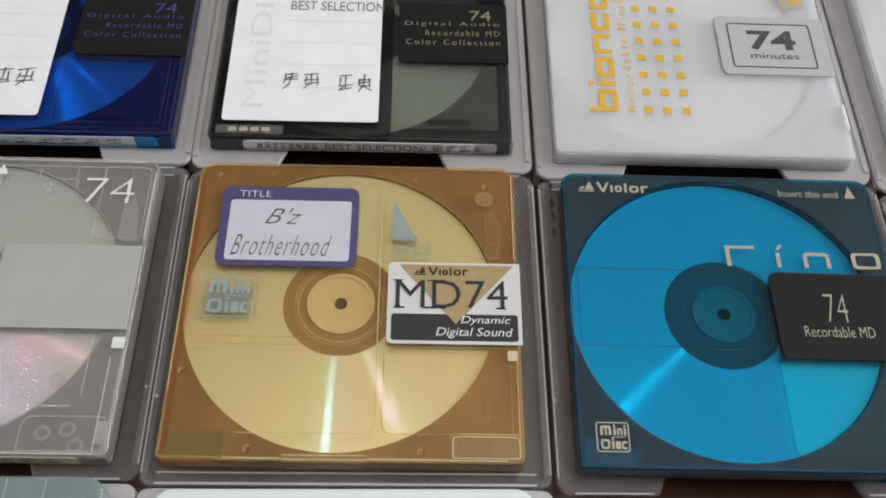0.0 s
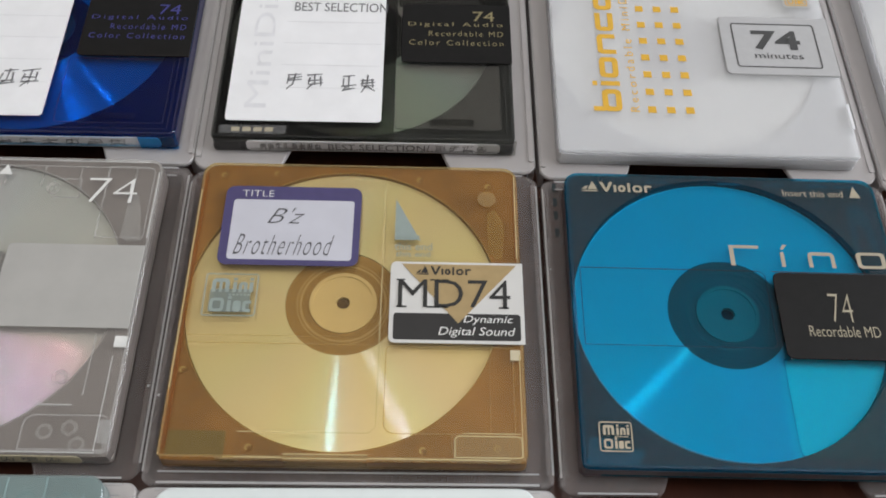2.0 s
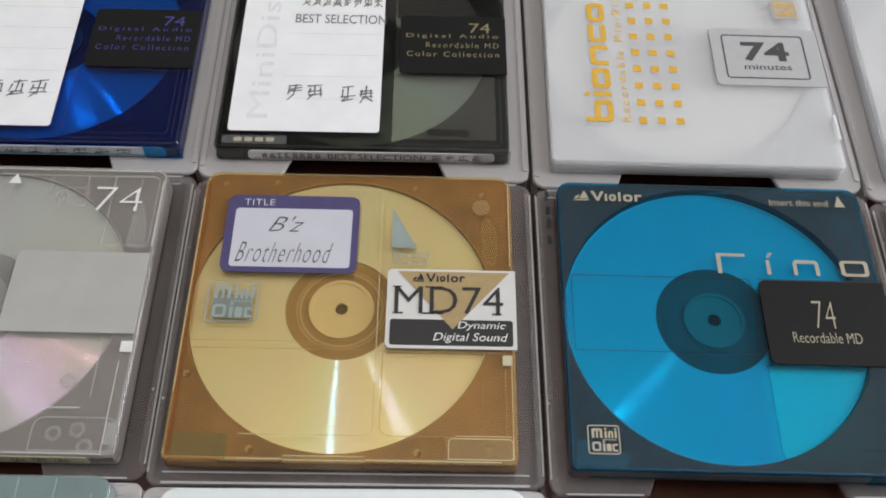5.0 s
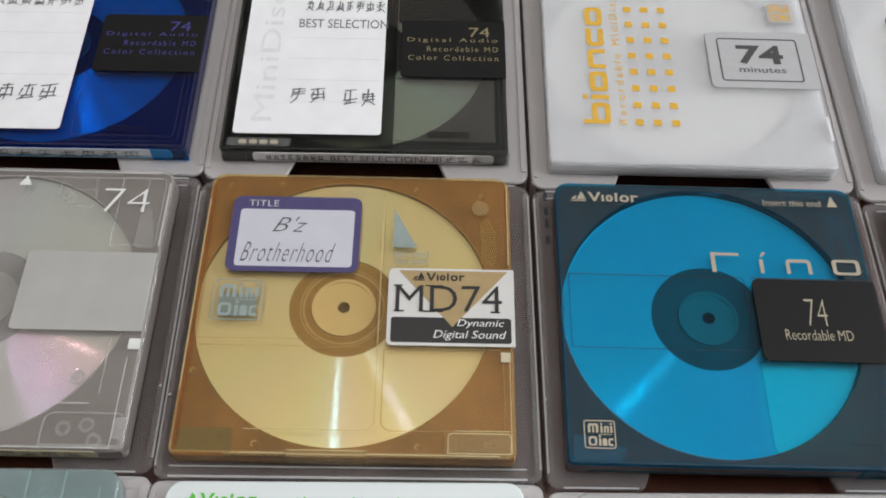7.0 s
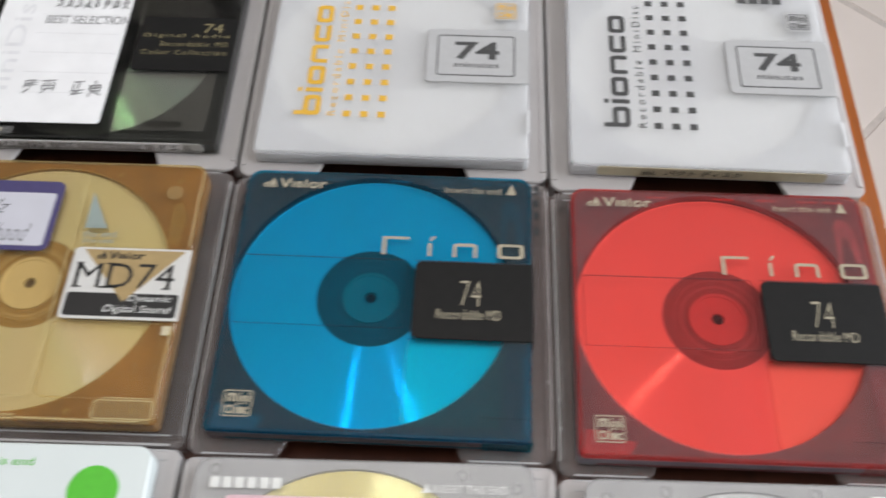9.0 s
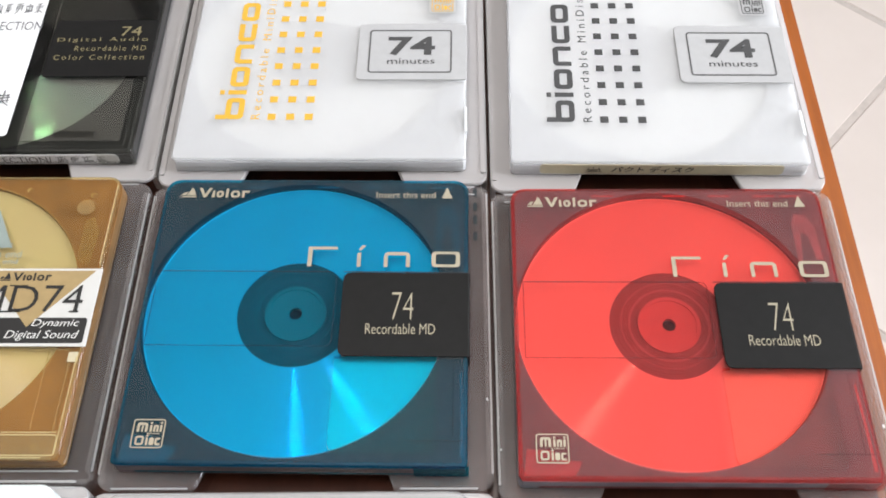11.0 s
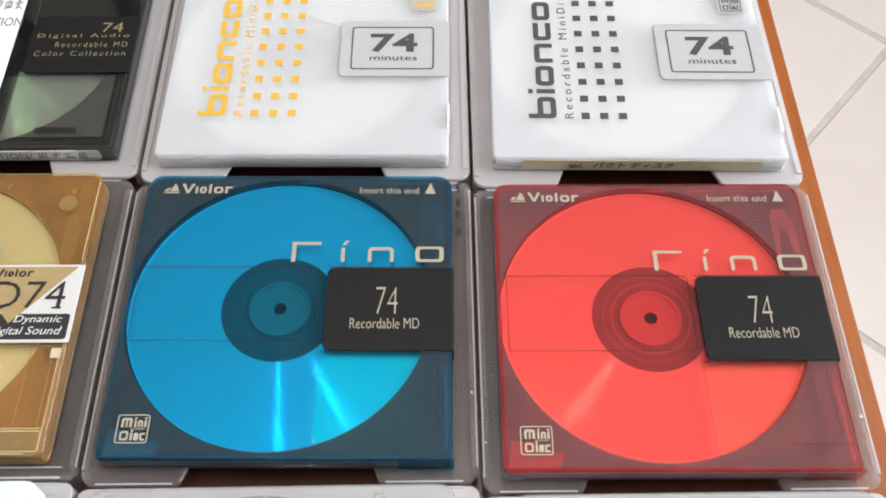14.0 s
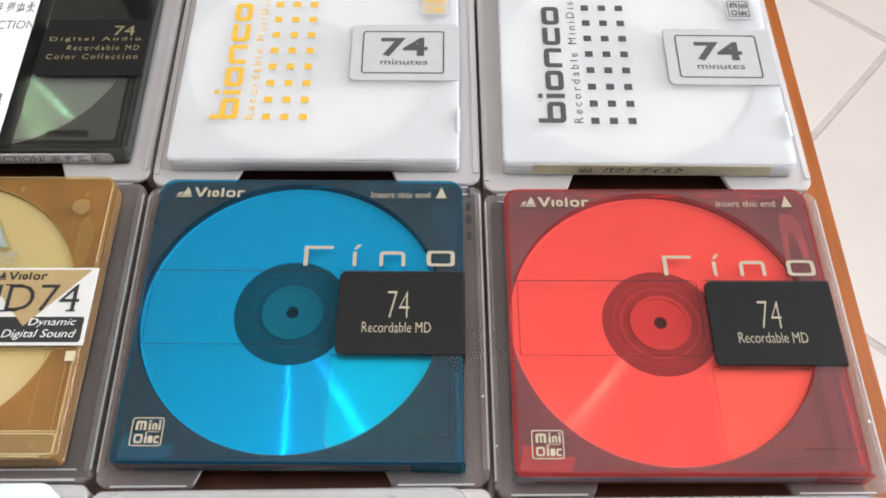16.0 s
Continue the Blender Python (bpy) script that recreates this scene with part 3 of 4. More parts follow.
def labelled_cartridge(x, y, turn, label, k, tint, base_col, disc_mat, ink):
    cover = clear(k + "_cover_plastic", tint, 0.03, base_col, 0.1, 0.035, 0.5, 0.03)
    base = solid(k + "_shell_plastic", base_col, 0.35, 0.25, scale=90.0)
    rim = clear(k + "_rim_plastic", tint, 0.16, tuple(0.05 + 2 * c for c in base_col), 0.08, 0.06, 0.6)
    e = cartridge(x, y, turn, label, base, cover, disc_mat, solid(k + "_hub", (0.3, 0.3, 0.3), 0.35, metal=0.6), solid(k + "_clear_ring", base_col, 0.3, 0.1), 7.0, 11.8, 1.35, rim)
    sh = plate("shutter", rounded(10.0, -10.5, 36.5, 8.8, (1.2, 0.2, 0.2, 1.2)), Z_TOP - 0.02, Z_TOP + 0.28, M_SHUT, e, "matt black sliding shutter", 0.08)
    z = Z_TOP + 0.34
    letters("74", 27.3, 3.1, 32.6, 6.4, z, ink, sh)
    for s, a, b in (("Digital Audio", 11.5, 0.9), ("Recordable MD", 16.5, -2.0), ("Color Collection", 11.8, -5.0)):
        letters(s, a, b, 34.6, b + 1.7, z, ink, sh, space=1.35)
    # printed paper label over the disc
    lb = plate("paper_label", rounded(-29.6, -28.9, 5.9, 21.5, 1.0), Z_TOP, Z_TOP + 0.12, M_PAPER, e, "white paper label with pencil writing")
    letters("MiniDisc", -25.6, -25.2, -20.6, 18.5, Z_TOP + 0.18, M_FAINTINK, lb, 90)
    bars([(-18, -26 + 0.001 + 7 * q, 5, -25.94 + 7 * q) for q in range(1, 6)], Z_TOP + 0.17, M_GREYLINE, lb, "ruled_line", 0.03)
    plate("maker_strip", rounded(-30.5, -32.6, -15.5, -30.2, 0.3), Z_TOP, Z_TOP + 0.04, clear(k + "_strip", (0.9, 0.9, 0.9), 0.25, (0.4, 0.4, 0.4)), e)
    for a in (-27.8, -25.3, -22.8, -20.3):
        plate("maker_mark", rounded(a, -32.0, a + 1.9, -30.8, 0.3, 2), Z_TOP + 0.03, Z_TOP + 0.1, M_TAN, e)
    plate("bottom_lip", rounded(28.0, Y0 - 0.3, 36.7, Y0 + 0.3, 0.2, 2), 0.4, Z_TOP + 0.1, cover, e)
    # pale lines round window and seams are painted highlights
    frame_line(8.6, -30.6, 33.4, -11.2, (1.6, 0.8, 0.2, 0.8), 0.22, Z_TOP + 0.06, rim, e, "window_edge")
    frame_line(X0 + 2, 10.2, 34.0, 31.0, 1.0, 0.2, Z_TOP + 0.06, rim, e, "seam")
    groove_lines(e, rim, [(34.4, -32.0, 34.6, 30.0), (8.6, -32.2, 34.0, -32.0)])
    plate("latch_block", rounded(34.9, 14.0, 36.1, 22.0, 0.3, 2), Z_TOP - 0.3, Z_TOP + 0.1, rim, e)
    plate("corner_recess", rounded(17.0, -29.5, 27.0, -27.5, 0.3), Z_TOP, Z_TOP + 0.05, cover, e)
    # strip label on the front edge
    sp = made("spine_label", M_PAPER, e, lambda bm: front_strip(bm, -24.5, 33.0, 0.7, 4.0, 0.12), "white paper strip label on the edge")
    made("write_protect_tab", base, e, lambda bm: box(bm, -30.5, Y0 - 0.15, 1.2, -26.0, Y0 + 0.2, 3.8))
    return e, lb, sp


def front_strip(bm, x0, x1, z0, z1, t):
    """A thin strip with rounded ends on the front edge."""
    p = rounded(x0, z0, x1, z1, 1.0, 3)
    a = [bm.verts.new((x * MM, (Y0 - t) * MM, z * MM)) for x, z in p]
    b = [bm.verts.new((x * MM, (Y0 + 0.1) * MM, z * MM)) for x, z in p]
    bm.faces.new(a)
    bm.faces.new(b[::-1])
    for k in range(len(p)):
        bm.faces.new((a[k], a[(k + 1) % len(p)], b[(k + 1) % len(p)], b[k]))


M_GREYLINE = solid("faint_ruled_line", (0.68, 0.68, 0.70), 0.6)


def arch_turned(x0, y0, x1, y1, w):
    """An open cup lying on its side, its mouth towards larger y."""
    return [(x0 + x1 - px, y0 + y1 - py) for px, py in arch_pts(x0, y0, x1, y1, w, 1.3)]


def milky_cartridge(x, y, turn, label, k, ink, spine):
    cover = clear(k + "_milky_plastic", (0.965, 0.965, 0.97), 0.5, (0.85, 0.855, 0.87), 0.15, 0.03, 0.4, 0.05)
    base = solid(k + "_milky_shell", (0.74, 0.745, 0.765), 0.4, 0.03, scale=60.0)
    for m in (cover, base):
        q = m.node_tree.nodes["Principled BSDF"]
        q.inputs["Subsurface Weight"].default_value, q.inputs["Subsurface Scale"].default_value = 0.7, 0.006
        q.inputs["Subsurface Radius"].default_value = (1.0, 1.0, 1.0)
    e = cartridge(x, y, turn, label, base, cover, M_DISC_WHITE, solid(k + "_hub", (0.75, 0.75, 0.76), 0.4), solid(k + "_ring", (0.82, 0.82, 0.83), 0.4), 7.0, 11.8, hole_mat=M_DISC_WHITE)
    z = Z_TOP + 0.12
    sh = plate("shutter", rounded(9.3, -9.6, 36.5, 9.2, (1.4, 0.2, 0.2, 1.4)), Z_TOP - 0.02, Z_TOP + 0.25, M_SHUT_GREY, e, "pale grey sliding shutter", 0.08)
    frame_line(12.1, -7.4, 32.8, 7.0, 0.9, 0.35, Z_TOP + 0.32, M_DARKGREY, sh)
    letters("74", 16.8, -1.7, 28.6, 4.7, Z_TOP + 0.32, M_DARKGREY, sh, bold=0.03)
    letters("minutes", 16.8, -4.5, 28.6, -2.7, Z_TOP + 0.32, M_DARKGREY, sh)
    bars([(-11.0 + 4.45 * c, -22.2 + 5.4 * r, -9.05 + 4.45 * c, -20.3 + 5.4 * r) for c in range(3) for r in range(9)], z, ink, e, "printed_square")
    # tall plain shapes that run up the side
    xa, xb, xc, q, yy = -23.6, -21.4, -16.9, 1.35, -22.0
    bars([(xa, yy, xb + 0.5, yy + q)], z + 0.03, ink, e, "maker_mark")
    for form, deep in (("ring", 6.6), ("bar", 1.35), ("ring", 6.4), ("arch", 6.4), ("cup", 6.0), ("ring", 6.4)):
        if form == "bar":
            bars([(xb, yy, xc, yy + q), (xa + 0.2, yy, xa + 1.3, yy + q)], z, ink, e, "maker_mark")
        elif form == "ring":
            made("maker_mark", ink, e, lambda bm: tube(bm, rounded(xb, yy, xc, yy + deep, 1.3), rounded(xb + q, yy + q, xc - q, yy + deep - q, 0.4), z - 0.05, z))
        elif form == "arch":
            plate("maker_mark", [(-py, px) for px, py in arch_pts(yy, -xc, yy + deep, -xb, q, 1.3)], z - 0.05, z, ink, e)
        else:
            plate("maker_mark", arch_turned(xb, yy, xc, yy + deep, q), z - 0.05, z, ink, e)
        yy += deep + 1.15
    letters("Recordable MiniDisc", -15.0, -22.0, -12.9, 21.0, z, ink, e, 90, space=1.5)
    plate("format_mark_patch", rounded(26.8, 13.2, 33.6, 20.2, 0.8), Z_TOP, Z_TOP + 0.05, M_SHUT_GREY, e)
    format_mark(e, 27.4, 13.8, 33.0, 19.6, ink, Z_TOP + 0.12)
    bars([(14.5 + 3.2 * q, 23.2, 17.0 + 3.2 * q, 25.4) for q in range(4)], z, ink, e, "maker_mark")
    plate("side_clip", rounded(35.9, -25.5, 36.6, -18.0, 0.2, 2), 2.0, Z_TOP + 0.05, base, e)
    if spine:
        sp = made("spine_label", M_TAPE, e, lambda bm: front_strip(bm, -25.5, 30.5, 0.8, 4.2, 0.15), "yellowed tape strip with handwriting")
        letters("パクト ディスク", -9.0, 1.5, 10.0, 3.6, Y0 - 0.2, M_BLACK, sp, upright=True, lean=0.15, bold=0.02)
        scrawl(-15.5, 1.4, -10.5, 3.6, 1, Y0 - 0.2, M_BLACK, sp, 4, True)
    else:
        made("front_groove", base, e, lambda bm: box(bm, -20, Y0 - 0.12, 1.0, 24, Y0 + 0.1, 1.6))
    return e


M_DARKGREY = solid("dark_grey_print", (0.07, 0.07, 0.072), 0.5)
M_SHUT_GREY = solid("pale_grey_shutter", (0.50, 0.50, 0.51), 0.4, 0.03)
M_YELLOWINK = solid("golden_yellow_print", (0.78, 0.45, 0.05), 0.45)
M_TAPE = solid("yellowed_tape", (0.62, 0.55, 0.38), 0.5)
M_DISC_WHITE = solid("pale_disc_layer", (0.90, 0.90, 0.89), 0.35, 0.02, scale=40.0)
M_DISC_SILVER = disc_surface("silver_disc_layer", (0.80, 0.79, 0.77), (1, 1, 1), 0.85, 0.22, 0.07, 0.5, tilt=0.75)
M_DISC_GOLD = disc_surface("golden_disc_layer", (0.88, 0.83, 0.68), (0.4, 0.82, 1.0), 0.85, 0.11, 0.09, 0.4, 2.62, 0.46)
M_DISC_TINT = disc_surface("tinted_disc_layer", (0.93, 0.93, 0.93), (0.8, 0.9, 1.0), 0.5, 0.12, 0.05, 0.4, tilt=0.39)
M_DISC_SMOKE = disc_surface("smoke_disc_layer", (0.80, 0.81, 0.77), (0.9, 1, 0.9), 0.8, 0.4, 0.08, 0.4, 2.2, 0.9)
M_DISC_NAVY = disc_surface("deep_blue_disc_layer", (0.93, 0.93, 0.93), (0.3, 1.0, 1.0), 0.3, 0.45, 0.1, 0.4, tilt=0.9)
M_DISC_YELLOW = disc_surface("yellow_disc_layer", (0.80, 0.66, 0.12), (1, 0.9, 0.5), 0.2, 0.2)

# ---- room ----


def slab_m(name, a, b, mat, kind="structure", label="", category=""):
    bm = bmesh.new()
    box(bm, a[0] / MM, a[1] / MM, a[2] / MM, b[0] / MM, b[1] / MM, b[2] / MM)
    return tagged(part(name, bm, mat), label, category, "", kind)


T = 0.12
floor = slab_m("floor", (ROOM_X0 - T, ROOM_Y0 - T, FLOOR - 0.12), (ROOM_X1 + T, ROOM_Y1 + T, FLOOR - 0.0015), M_GROUT, label="pale beige tiled floor with grey grout", category="floor")
slab_m("ceiling", (ROOM_X0 - T, ROOM_Y0 - T, CEIL), (ROOM_X1 + T, ROOM_Y1 + T, CEIL + T), M_CEIL, label="plain white ceiling", category="ceiling")
slab_m("wall_north", (ROOM_X0 - T, ROOM_Y1, FLOOR - 0.006), (ROOM_X1 + T, ROOM_Y1 + T, CEIL), M_WALL, label="plain grey wall out of view", category="wall")
slab_m("wall_south", (ROOM_X0 - T, ROOM_Y0 - T, FLOOR - 0.006), (ROOM_X1 + T, ROOM_Y0, CEIL), M_WALL, label="plain grey wall out of view", category="wall")
slab_m("wall_west", (ROOM_X0 - T, ROOM_Y0, FLOOR - 0.006), (ROOM_X0, ROOM_Y1, CEIL), M_WALL, label="plain grey wall out of view", category="wall")
bm = bmesh.new()
for y0, y1, z0, z1 in ((ROOM_Y0, -0.4, FLOOR - 0.006, CEIL), (1.0, ROOM_Y1, FLOOR - 0.006, CEIL), (-0.4, 1.0, FLOOR - 0.006, 0.1), (-0.4, 1.0, 1.4, CEIL)):
    box(bm, ROOM_X1 / MM, y0 / MM, z0 / MM, (ROOM_X1 + T) / MM, y1 / MM, z1 / MM)
tagged(part("wall_east", bm, M_WALL), "plain grey wall out of view with a window opening", "wall", "", "structure")
win = new("window_1")
win.location = (ROOM_X1 + 0.06, 0.3, 0.75)
tagged(win, "white framed window", "window", "", "structure")
for a, b, c, d in ((-700, -655, -650, 650), (655, 700, -650, 650), (-655, 655, -650, -605), (-655, 655, 605, 650), (-22, 22, -605, 605)):
    made("window_frame", M_WFRAME, win, lambda bm: box(bm, -25, a, c, 25, b, d, 2))

for tx, ty in TUBES:
    lamp = new("ceiling_light")
    lamp.location = (tx, ty, CEIL)
    tagged(lamp, "white batten ceiling light with a long tube", "ceiling light", "ceiling lights")
    made("housing", M_LAMP, lamp, lambda bm: slab(bm, rounded(-45, -440, 45, 440, 8), -45, 0, 4))
    for q in (-1, 1):
        made("tube_holder", M_LAMP, lamp, lambda bm: box(bm, -15, q * 420 - 10, -72, 15, q * 420 + 10, -45, 2))

lamp = new("ceiling_downlight")
lamp.location = (*BULB, CEIL)
tagged(lamp, "small round white ceiling downlight", "ceiling light")
made("housing", M_LAMP, lamp, lambda bm: tube(bm, circle(0, 0, 60, 32), circle(0, 0, 46, 32), -40, 0))
made("back_plate", M_LAMP, lamp, lambda bm: slab(bm, circle(0, 0, 45, 32), -12, 0))

# ---- table ----
table = new("table")
table.location = (0, 0, FLOOR)
tagged(table, "varnished wooden table, darkened for shade, with an orange-brown edge band", "table")
TX0, TX1, TY0, TY1 = -760.0, 198.2, -320.0, 640.0
def table_top(bm):
    slab(bm, rounded(TX0, TY0, TX1 - 9, TY1, (12, 0, 0, 12)), 672, 700, 0)
made("tabletop", M_WOOD, table, table_top)
made("edge_band", M_EDGE, table, lambda bm: slab(bm, rounded(TX1 - 8.9, TY0, TX1, TY1, (0.2, 3, 3, 0.2)), 672, 700, 0.1), "orange-brown solid wood edge band")
for lx in (TX0 + 40, TX1 - 90):
    for ly in (TY0 + 40, TY1 - 90):
        made("leg", M_WOOD, table, lambda bm: slab(bm, rounded(lx, ly, lx + 50, ly + 50, 5), 0, 600, 3))
for a, b, c, d in ((TX0 + 90, TY0 + 50, TX1 - 90, TY0 + 72), (TX0 + 90, TY1 - 72, TX1 - 90, TY1 - 50), (TX0 + 50, TY0 + 90, TX0 + 72, TY1 - 90), (TX1 - 72, TY0 + 90, TX1 - 50, TY1 - 90)):
    made("apron", M_WOOD, table, lambda bm: box(bm, a, b, 590, c, d, 672, 2))

# ---- the minidiscs, each on its case ----
CLEAR_LABEL = "empty clear plastic slip case lying on the table"
FROST_LABEL = "empty frosted plastic slip case lying on the table"
HUBS = {
    "navy": (-83.3, 138.0), "black": (-6.6, 137.7), "white_gold": (72.2, 135.2), "white_grey": (151.4, 133.5),
    "silver": (-84.2, 64.2), "gold": (-6.9, 63.4), "blue": (72.0, 62.0), "red": (150.2, 59.0),
    "teal_grey": (-84.0, -7.0), "white_green": (-5.9, -9.0), "yellow": (72.2, -10.3), "pale": (151.0, -12.3),
}
CASES = {
    "navy": (-81.8, 99.8), "black": (-4.1, 99.0), "white_gold": (74.4, 97.6), "white_grey": (152.8, 95.4),
    "silver": (-81.9, 27.2), "gold": (-4.1, 26.4), "blue": (74.4, 25.0), "red": (152.7, 22.8),
    "teal_grey": (-81.9, -45.3), "white_green": (-4.1, -46.1), "yellow": (74.4, -47.5), "pale": (152.7, -49.7),
}
for k, (hx, hy) in CASES.items():
    clear_one = k in ("silver", "gold", "blue", "red")
    c = disc_case(hx, hy, M_CASE if clear_one else M_FROST, CLEAR_LABEL if clear_one else FROST_LABEL, k == "gold")
    if k == "blue":
        for q in (57.0, 61.5, 65.0, 69.0):
            for xa in (35.4, -36.3):
                plate("hinge_slot", rounded(xa, q, xa + 0.9, q + 2.2, 0.2, 2), 7.03, 7.1, M_SEAM, c)

M_WIN_B = clear("cyan_window", (0.04, 0.815, 0.9), 0.012, (0.05, 0.5, 0.55), 0.1, 0.02, smear=0.01)
M_TAB_B = solid("cyan_tab", (0.1, 0.24, 0.26), 0.4)
tinted_disc_cartridge(*HUBS["blue"], -0.7, "translucent teal-blue recordable minidisc with black shutter", (0.03, 0.757, 0.888), M_WIN_B, (0.08, 0.056, 0.06), M_DISC_TINT, (0.3, 0.3, 0.24), (0.14, 0.15, 0.13), M_TAB_B, "teal_blue", (0.03, 0.22, 0.34), (0.13, 0.14, 0.155), (0.075, 0.11, 0.12))
M_WIN_R = clear("red_window", (1.0, 0.58, 0.53), 0.012, (0.9, 0.35, 0.3), 0.1, 0.02, smear=0.01)
M_TAB_R = solid("red_tab", (0.6, 0.2, 0.2), 0.4)
tinted_disc_cartridge(*HUBS["red"], -0.4, "translucent red recordable minidisc with black shutter", (1.0, 0.54, 0.51), M_WIN_R, (0.20, 0.20, 0.23), M_DISC_TINT, (0.5, 0.34, 0.38), (0.26, 0.24, 0.27), M_TAB_R, "red", (0.5, 0.05, 0.06), (0.45, 0.35, 0.37), (0.23, 0.165, 0.175))

# black and navy minidiscs with white paper labels
M_VIOLETINK = solid("dim_violet_print", (0.055, 0.055, 0.24), 0.5)
e, lb, sp = labelled_cartridge(*HUBS["black"], 0.0, "smoky black minidisc with a white handwritten paper label", "smoke", (0.82, 0.825, 0.80), (0.03, 0.03, 0.03), M_DISC_SMOKE, solid("dim_gold_print", (0.27, 0.23, 0.12), 0.5))
zl = Z_TOP + 0.2
dark_sheet = plain_tint("dark_smoke_film", (0.62, 0.62, 0.62))
plate("smoke_film", rounded(X0 + 0.6, Y0 + 0.6, 8.8, Y1 - 0.6, 0.8), 3.87, 3.885, dark_sheet, e)
plate("smoke_film", rounded(9.0, 9.0, X1 - 0.6, Y1 - 0.6, 0.8), 3.87, 3.885, dark_sheet, e)
plate("window_film", rounded(8.8, -30.4, 33.2, -11.4, (1.4, 0.6, 0.2, 0.6)), Z_TOP + 0.025, Z_TOP + 0.05, clear("smoke_window_film", (0.98, 0.98, 0.97), 0.13, (0.34, 0.32, 0.28), 0.15, 0.01, 0.4, 0.1), e)
letters("BEST SELECTION", -16.5, 5.6, 6.4, 8.6, zl, M_INK, lb)
scrawl(-15.5, 11.5, 5.5, 15.2, 8, zl, M_INK, lb, 3)
scrawl(-17.0, -19.5, -7.5, -14.5, 2, zl, M_INK, lb, 5)
scrawl(-4.2, -20.0, 4.6, -14.8, 2, zl, M_INK, lb, 6)
scrawl(-21.5, 1.3, -7.5, 3.4, 8, Y0 - 0.16, M_INK, sp, 7, True)
letters("BEST SELECTION/", -6.0, 1.3, 17.0, 3.3, Y0 - 0.16, M_INK, sp, upright=True)
scrawl(18.0, 1.2, 30.5, 3.4, 4, Y0 - 0.16, M_INK, sp, 8, True)
e, lb, sp = labelled_cartridge(*HUBS["navy"], 0.0, "translucent deep blue minidisc with a white handwritten paper label", "navy", (0.06, 0.55, 0.85), (0.018, 0.02, 0.075), M_DISC_NAVY, M_VIOLETINK)
scrawl(-22.0, -20.5, 3.6, -15.0, 5, zl, M_INK, lb, 11)
scrawl(-20.0, 11.5, 4.0, 15.0, 7, zl, M_INK, lb, 12)
scrawl(-20.0, 1.3, 26.0, 3.4, 9, Y0 - 0.16, M_INK, sp, 13, True)

milky_cartridge(*HUBS["white_gold"], -0.6, "milky white recordable minidisc with golden yellow print", "milky_yellow", M_YELLOWINK, False)
milky_cartridge(*HUBS["white_grey"], -0.9, "milky white recordable minidisc with dark grey print and taped edge", "milky_grey", M_DARKGREY, True)

# amber minidisc with two stickers
amber = clear("amber_cover_plastic", (0.975, 0.925, 0.79), 0.06, (0.7, 0.5, 0.25), 0.09, 0.035, 0.5, 0.04)
amber_base = solid("amber_shell_plastic", (0.265, 0.14, 0.052), 0.3, 0.38, scale=55.0)
amber_edge = clear("amber_edge", (0.93, 0.84, 0.62), 0.2, (0.85, 0.65, 0.28), 0.1, 0.08, 0.6)
e = cartridge(*HUBS["gold"], -0.3, "translucent amber minidisc with golden disc and title sticker", amber_base, amber, M_DISC_GOLD, solid("golden_hub", (0.72, 0.62, 0.44), 0.35, metal=0.2), solid("amber_ring", (0.34, 0.22, 0.09), 0.4, 0.1), 6.9, 11.8, 1.35, amber_edge, True, hole_mat=solid("brown_hole", (0.08, 0.05, 0.03), 0.6), ring_light=solid("amber_ring_ridge", (0.5, 0.38, 0.22), 0.3))
st = plate("sticker", rounded(9.5, -9.8, 36.7, 8.8, (1.2, 0.2, 0.2, 1.2)), Z_TOP, Z_TOP + 0.22, M_GLOSSPAPER, e, "white, gold and black printed shutter sticker", 0.06)
z = Z_TOP + 0.28
M_GOLDFOIL = solid("golden_tan_print", (0.42, 0.30, 0.14), 0.4)
plate("printed_band", rounded(10.4, -9.1, 35.9, -3.2, 0.6), z - 0.05, z, M_BLACK, st)
plate("printed_triangle", [(11.8, 8.2), (23.4, -5.4), (35.4, 8.2)], z - 0.02, z + 0.03, M_GOLDFOIL, st)
maker_mark(st, 14.6, 5.7, 26.0, 7.8, M_BLACK, z + 0.1)
letters("MD74", 11.2, -1.9, 34.0, 4.6, z + 0.1, M_BLACK, st, bold=-0.005)
bars([(10.9, -1.95, 13.0, -1.6), (17.0, -1.95, 19.7, -1.6), (10.8, 4.3, 12.6, 4.6), (17.6, 4.3, 19.6, 4.6), (20.0, -1.95, 21.4, -1.6), (20.0, 4.3, 21.4, 4.6), (31.6, -1.95, 33.6, -1.6)], z + 0.1, M_BLACK, st, "letter_serif")
letters("Dynamic", 24.4, -5.7, 34.4, -3.6, z + 0.08, M_WHITEINK, st, lean=0.25)
letters("Digital Sound", 19.4, -8.6, 34.8, -6.2, z + 0.08, M_WHITEINK, st, lean=0.25)
tl = plate("title_sticker", rounded(-26.5, 7.4, 2.7, 27.1, 2.0), Z_TOP, Z_TOP + 0.15, M_PURPLE, e, "purple-bordered white title sticker")
plate("writing_field", rounded(-24.6, 8.7, 1.2, 23.6, 0.8), Z_TOP + 0.14, Z_TOP + 0.2, M_FIELD, tl)
letters("TITLE", -23.0, 24.4, -16.2, 26.0, Z_TOP + 0.2, M_WHITEINK, tl, bold=-0.015)
letters("B'z", -17.0, 17.6, -9.2, 21.6, Z_TOP + 0.25, M_PEN, tl, lean=0.5, bold=-0.014)
letters("Brotherhood", -23.4, 9.8, -2.6, 14.8, Z_TOP + 0.25, M_PEN, tl, lean=0.55, bold=-0.014, space=1.2)
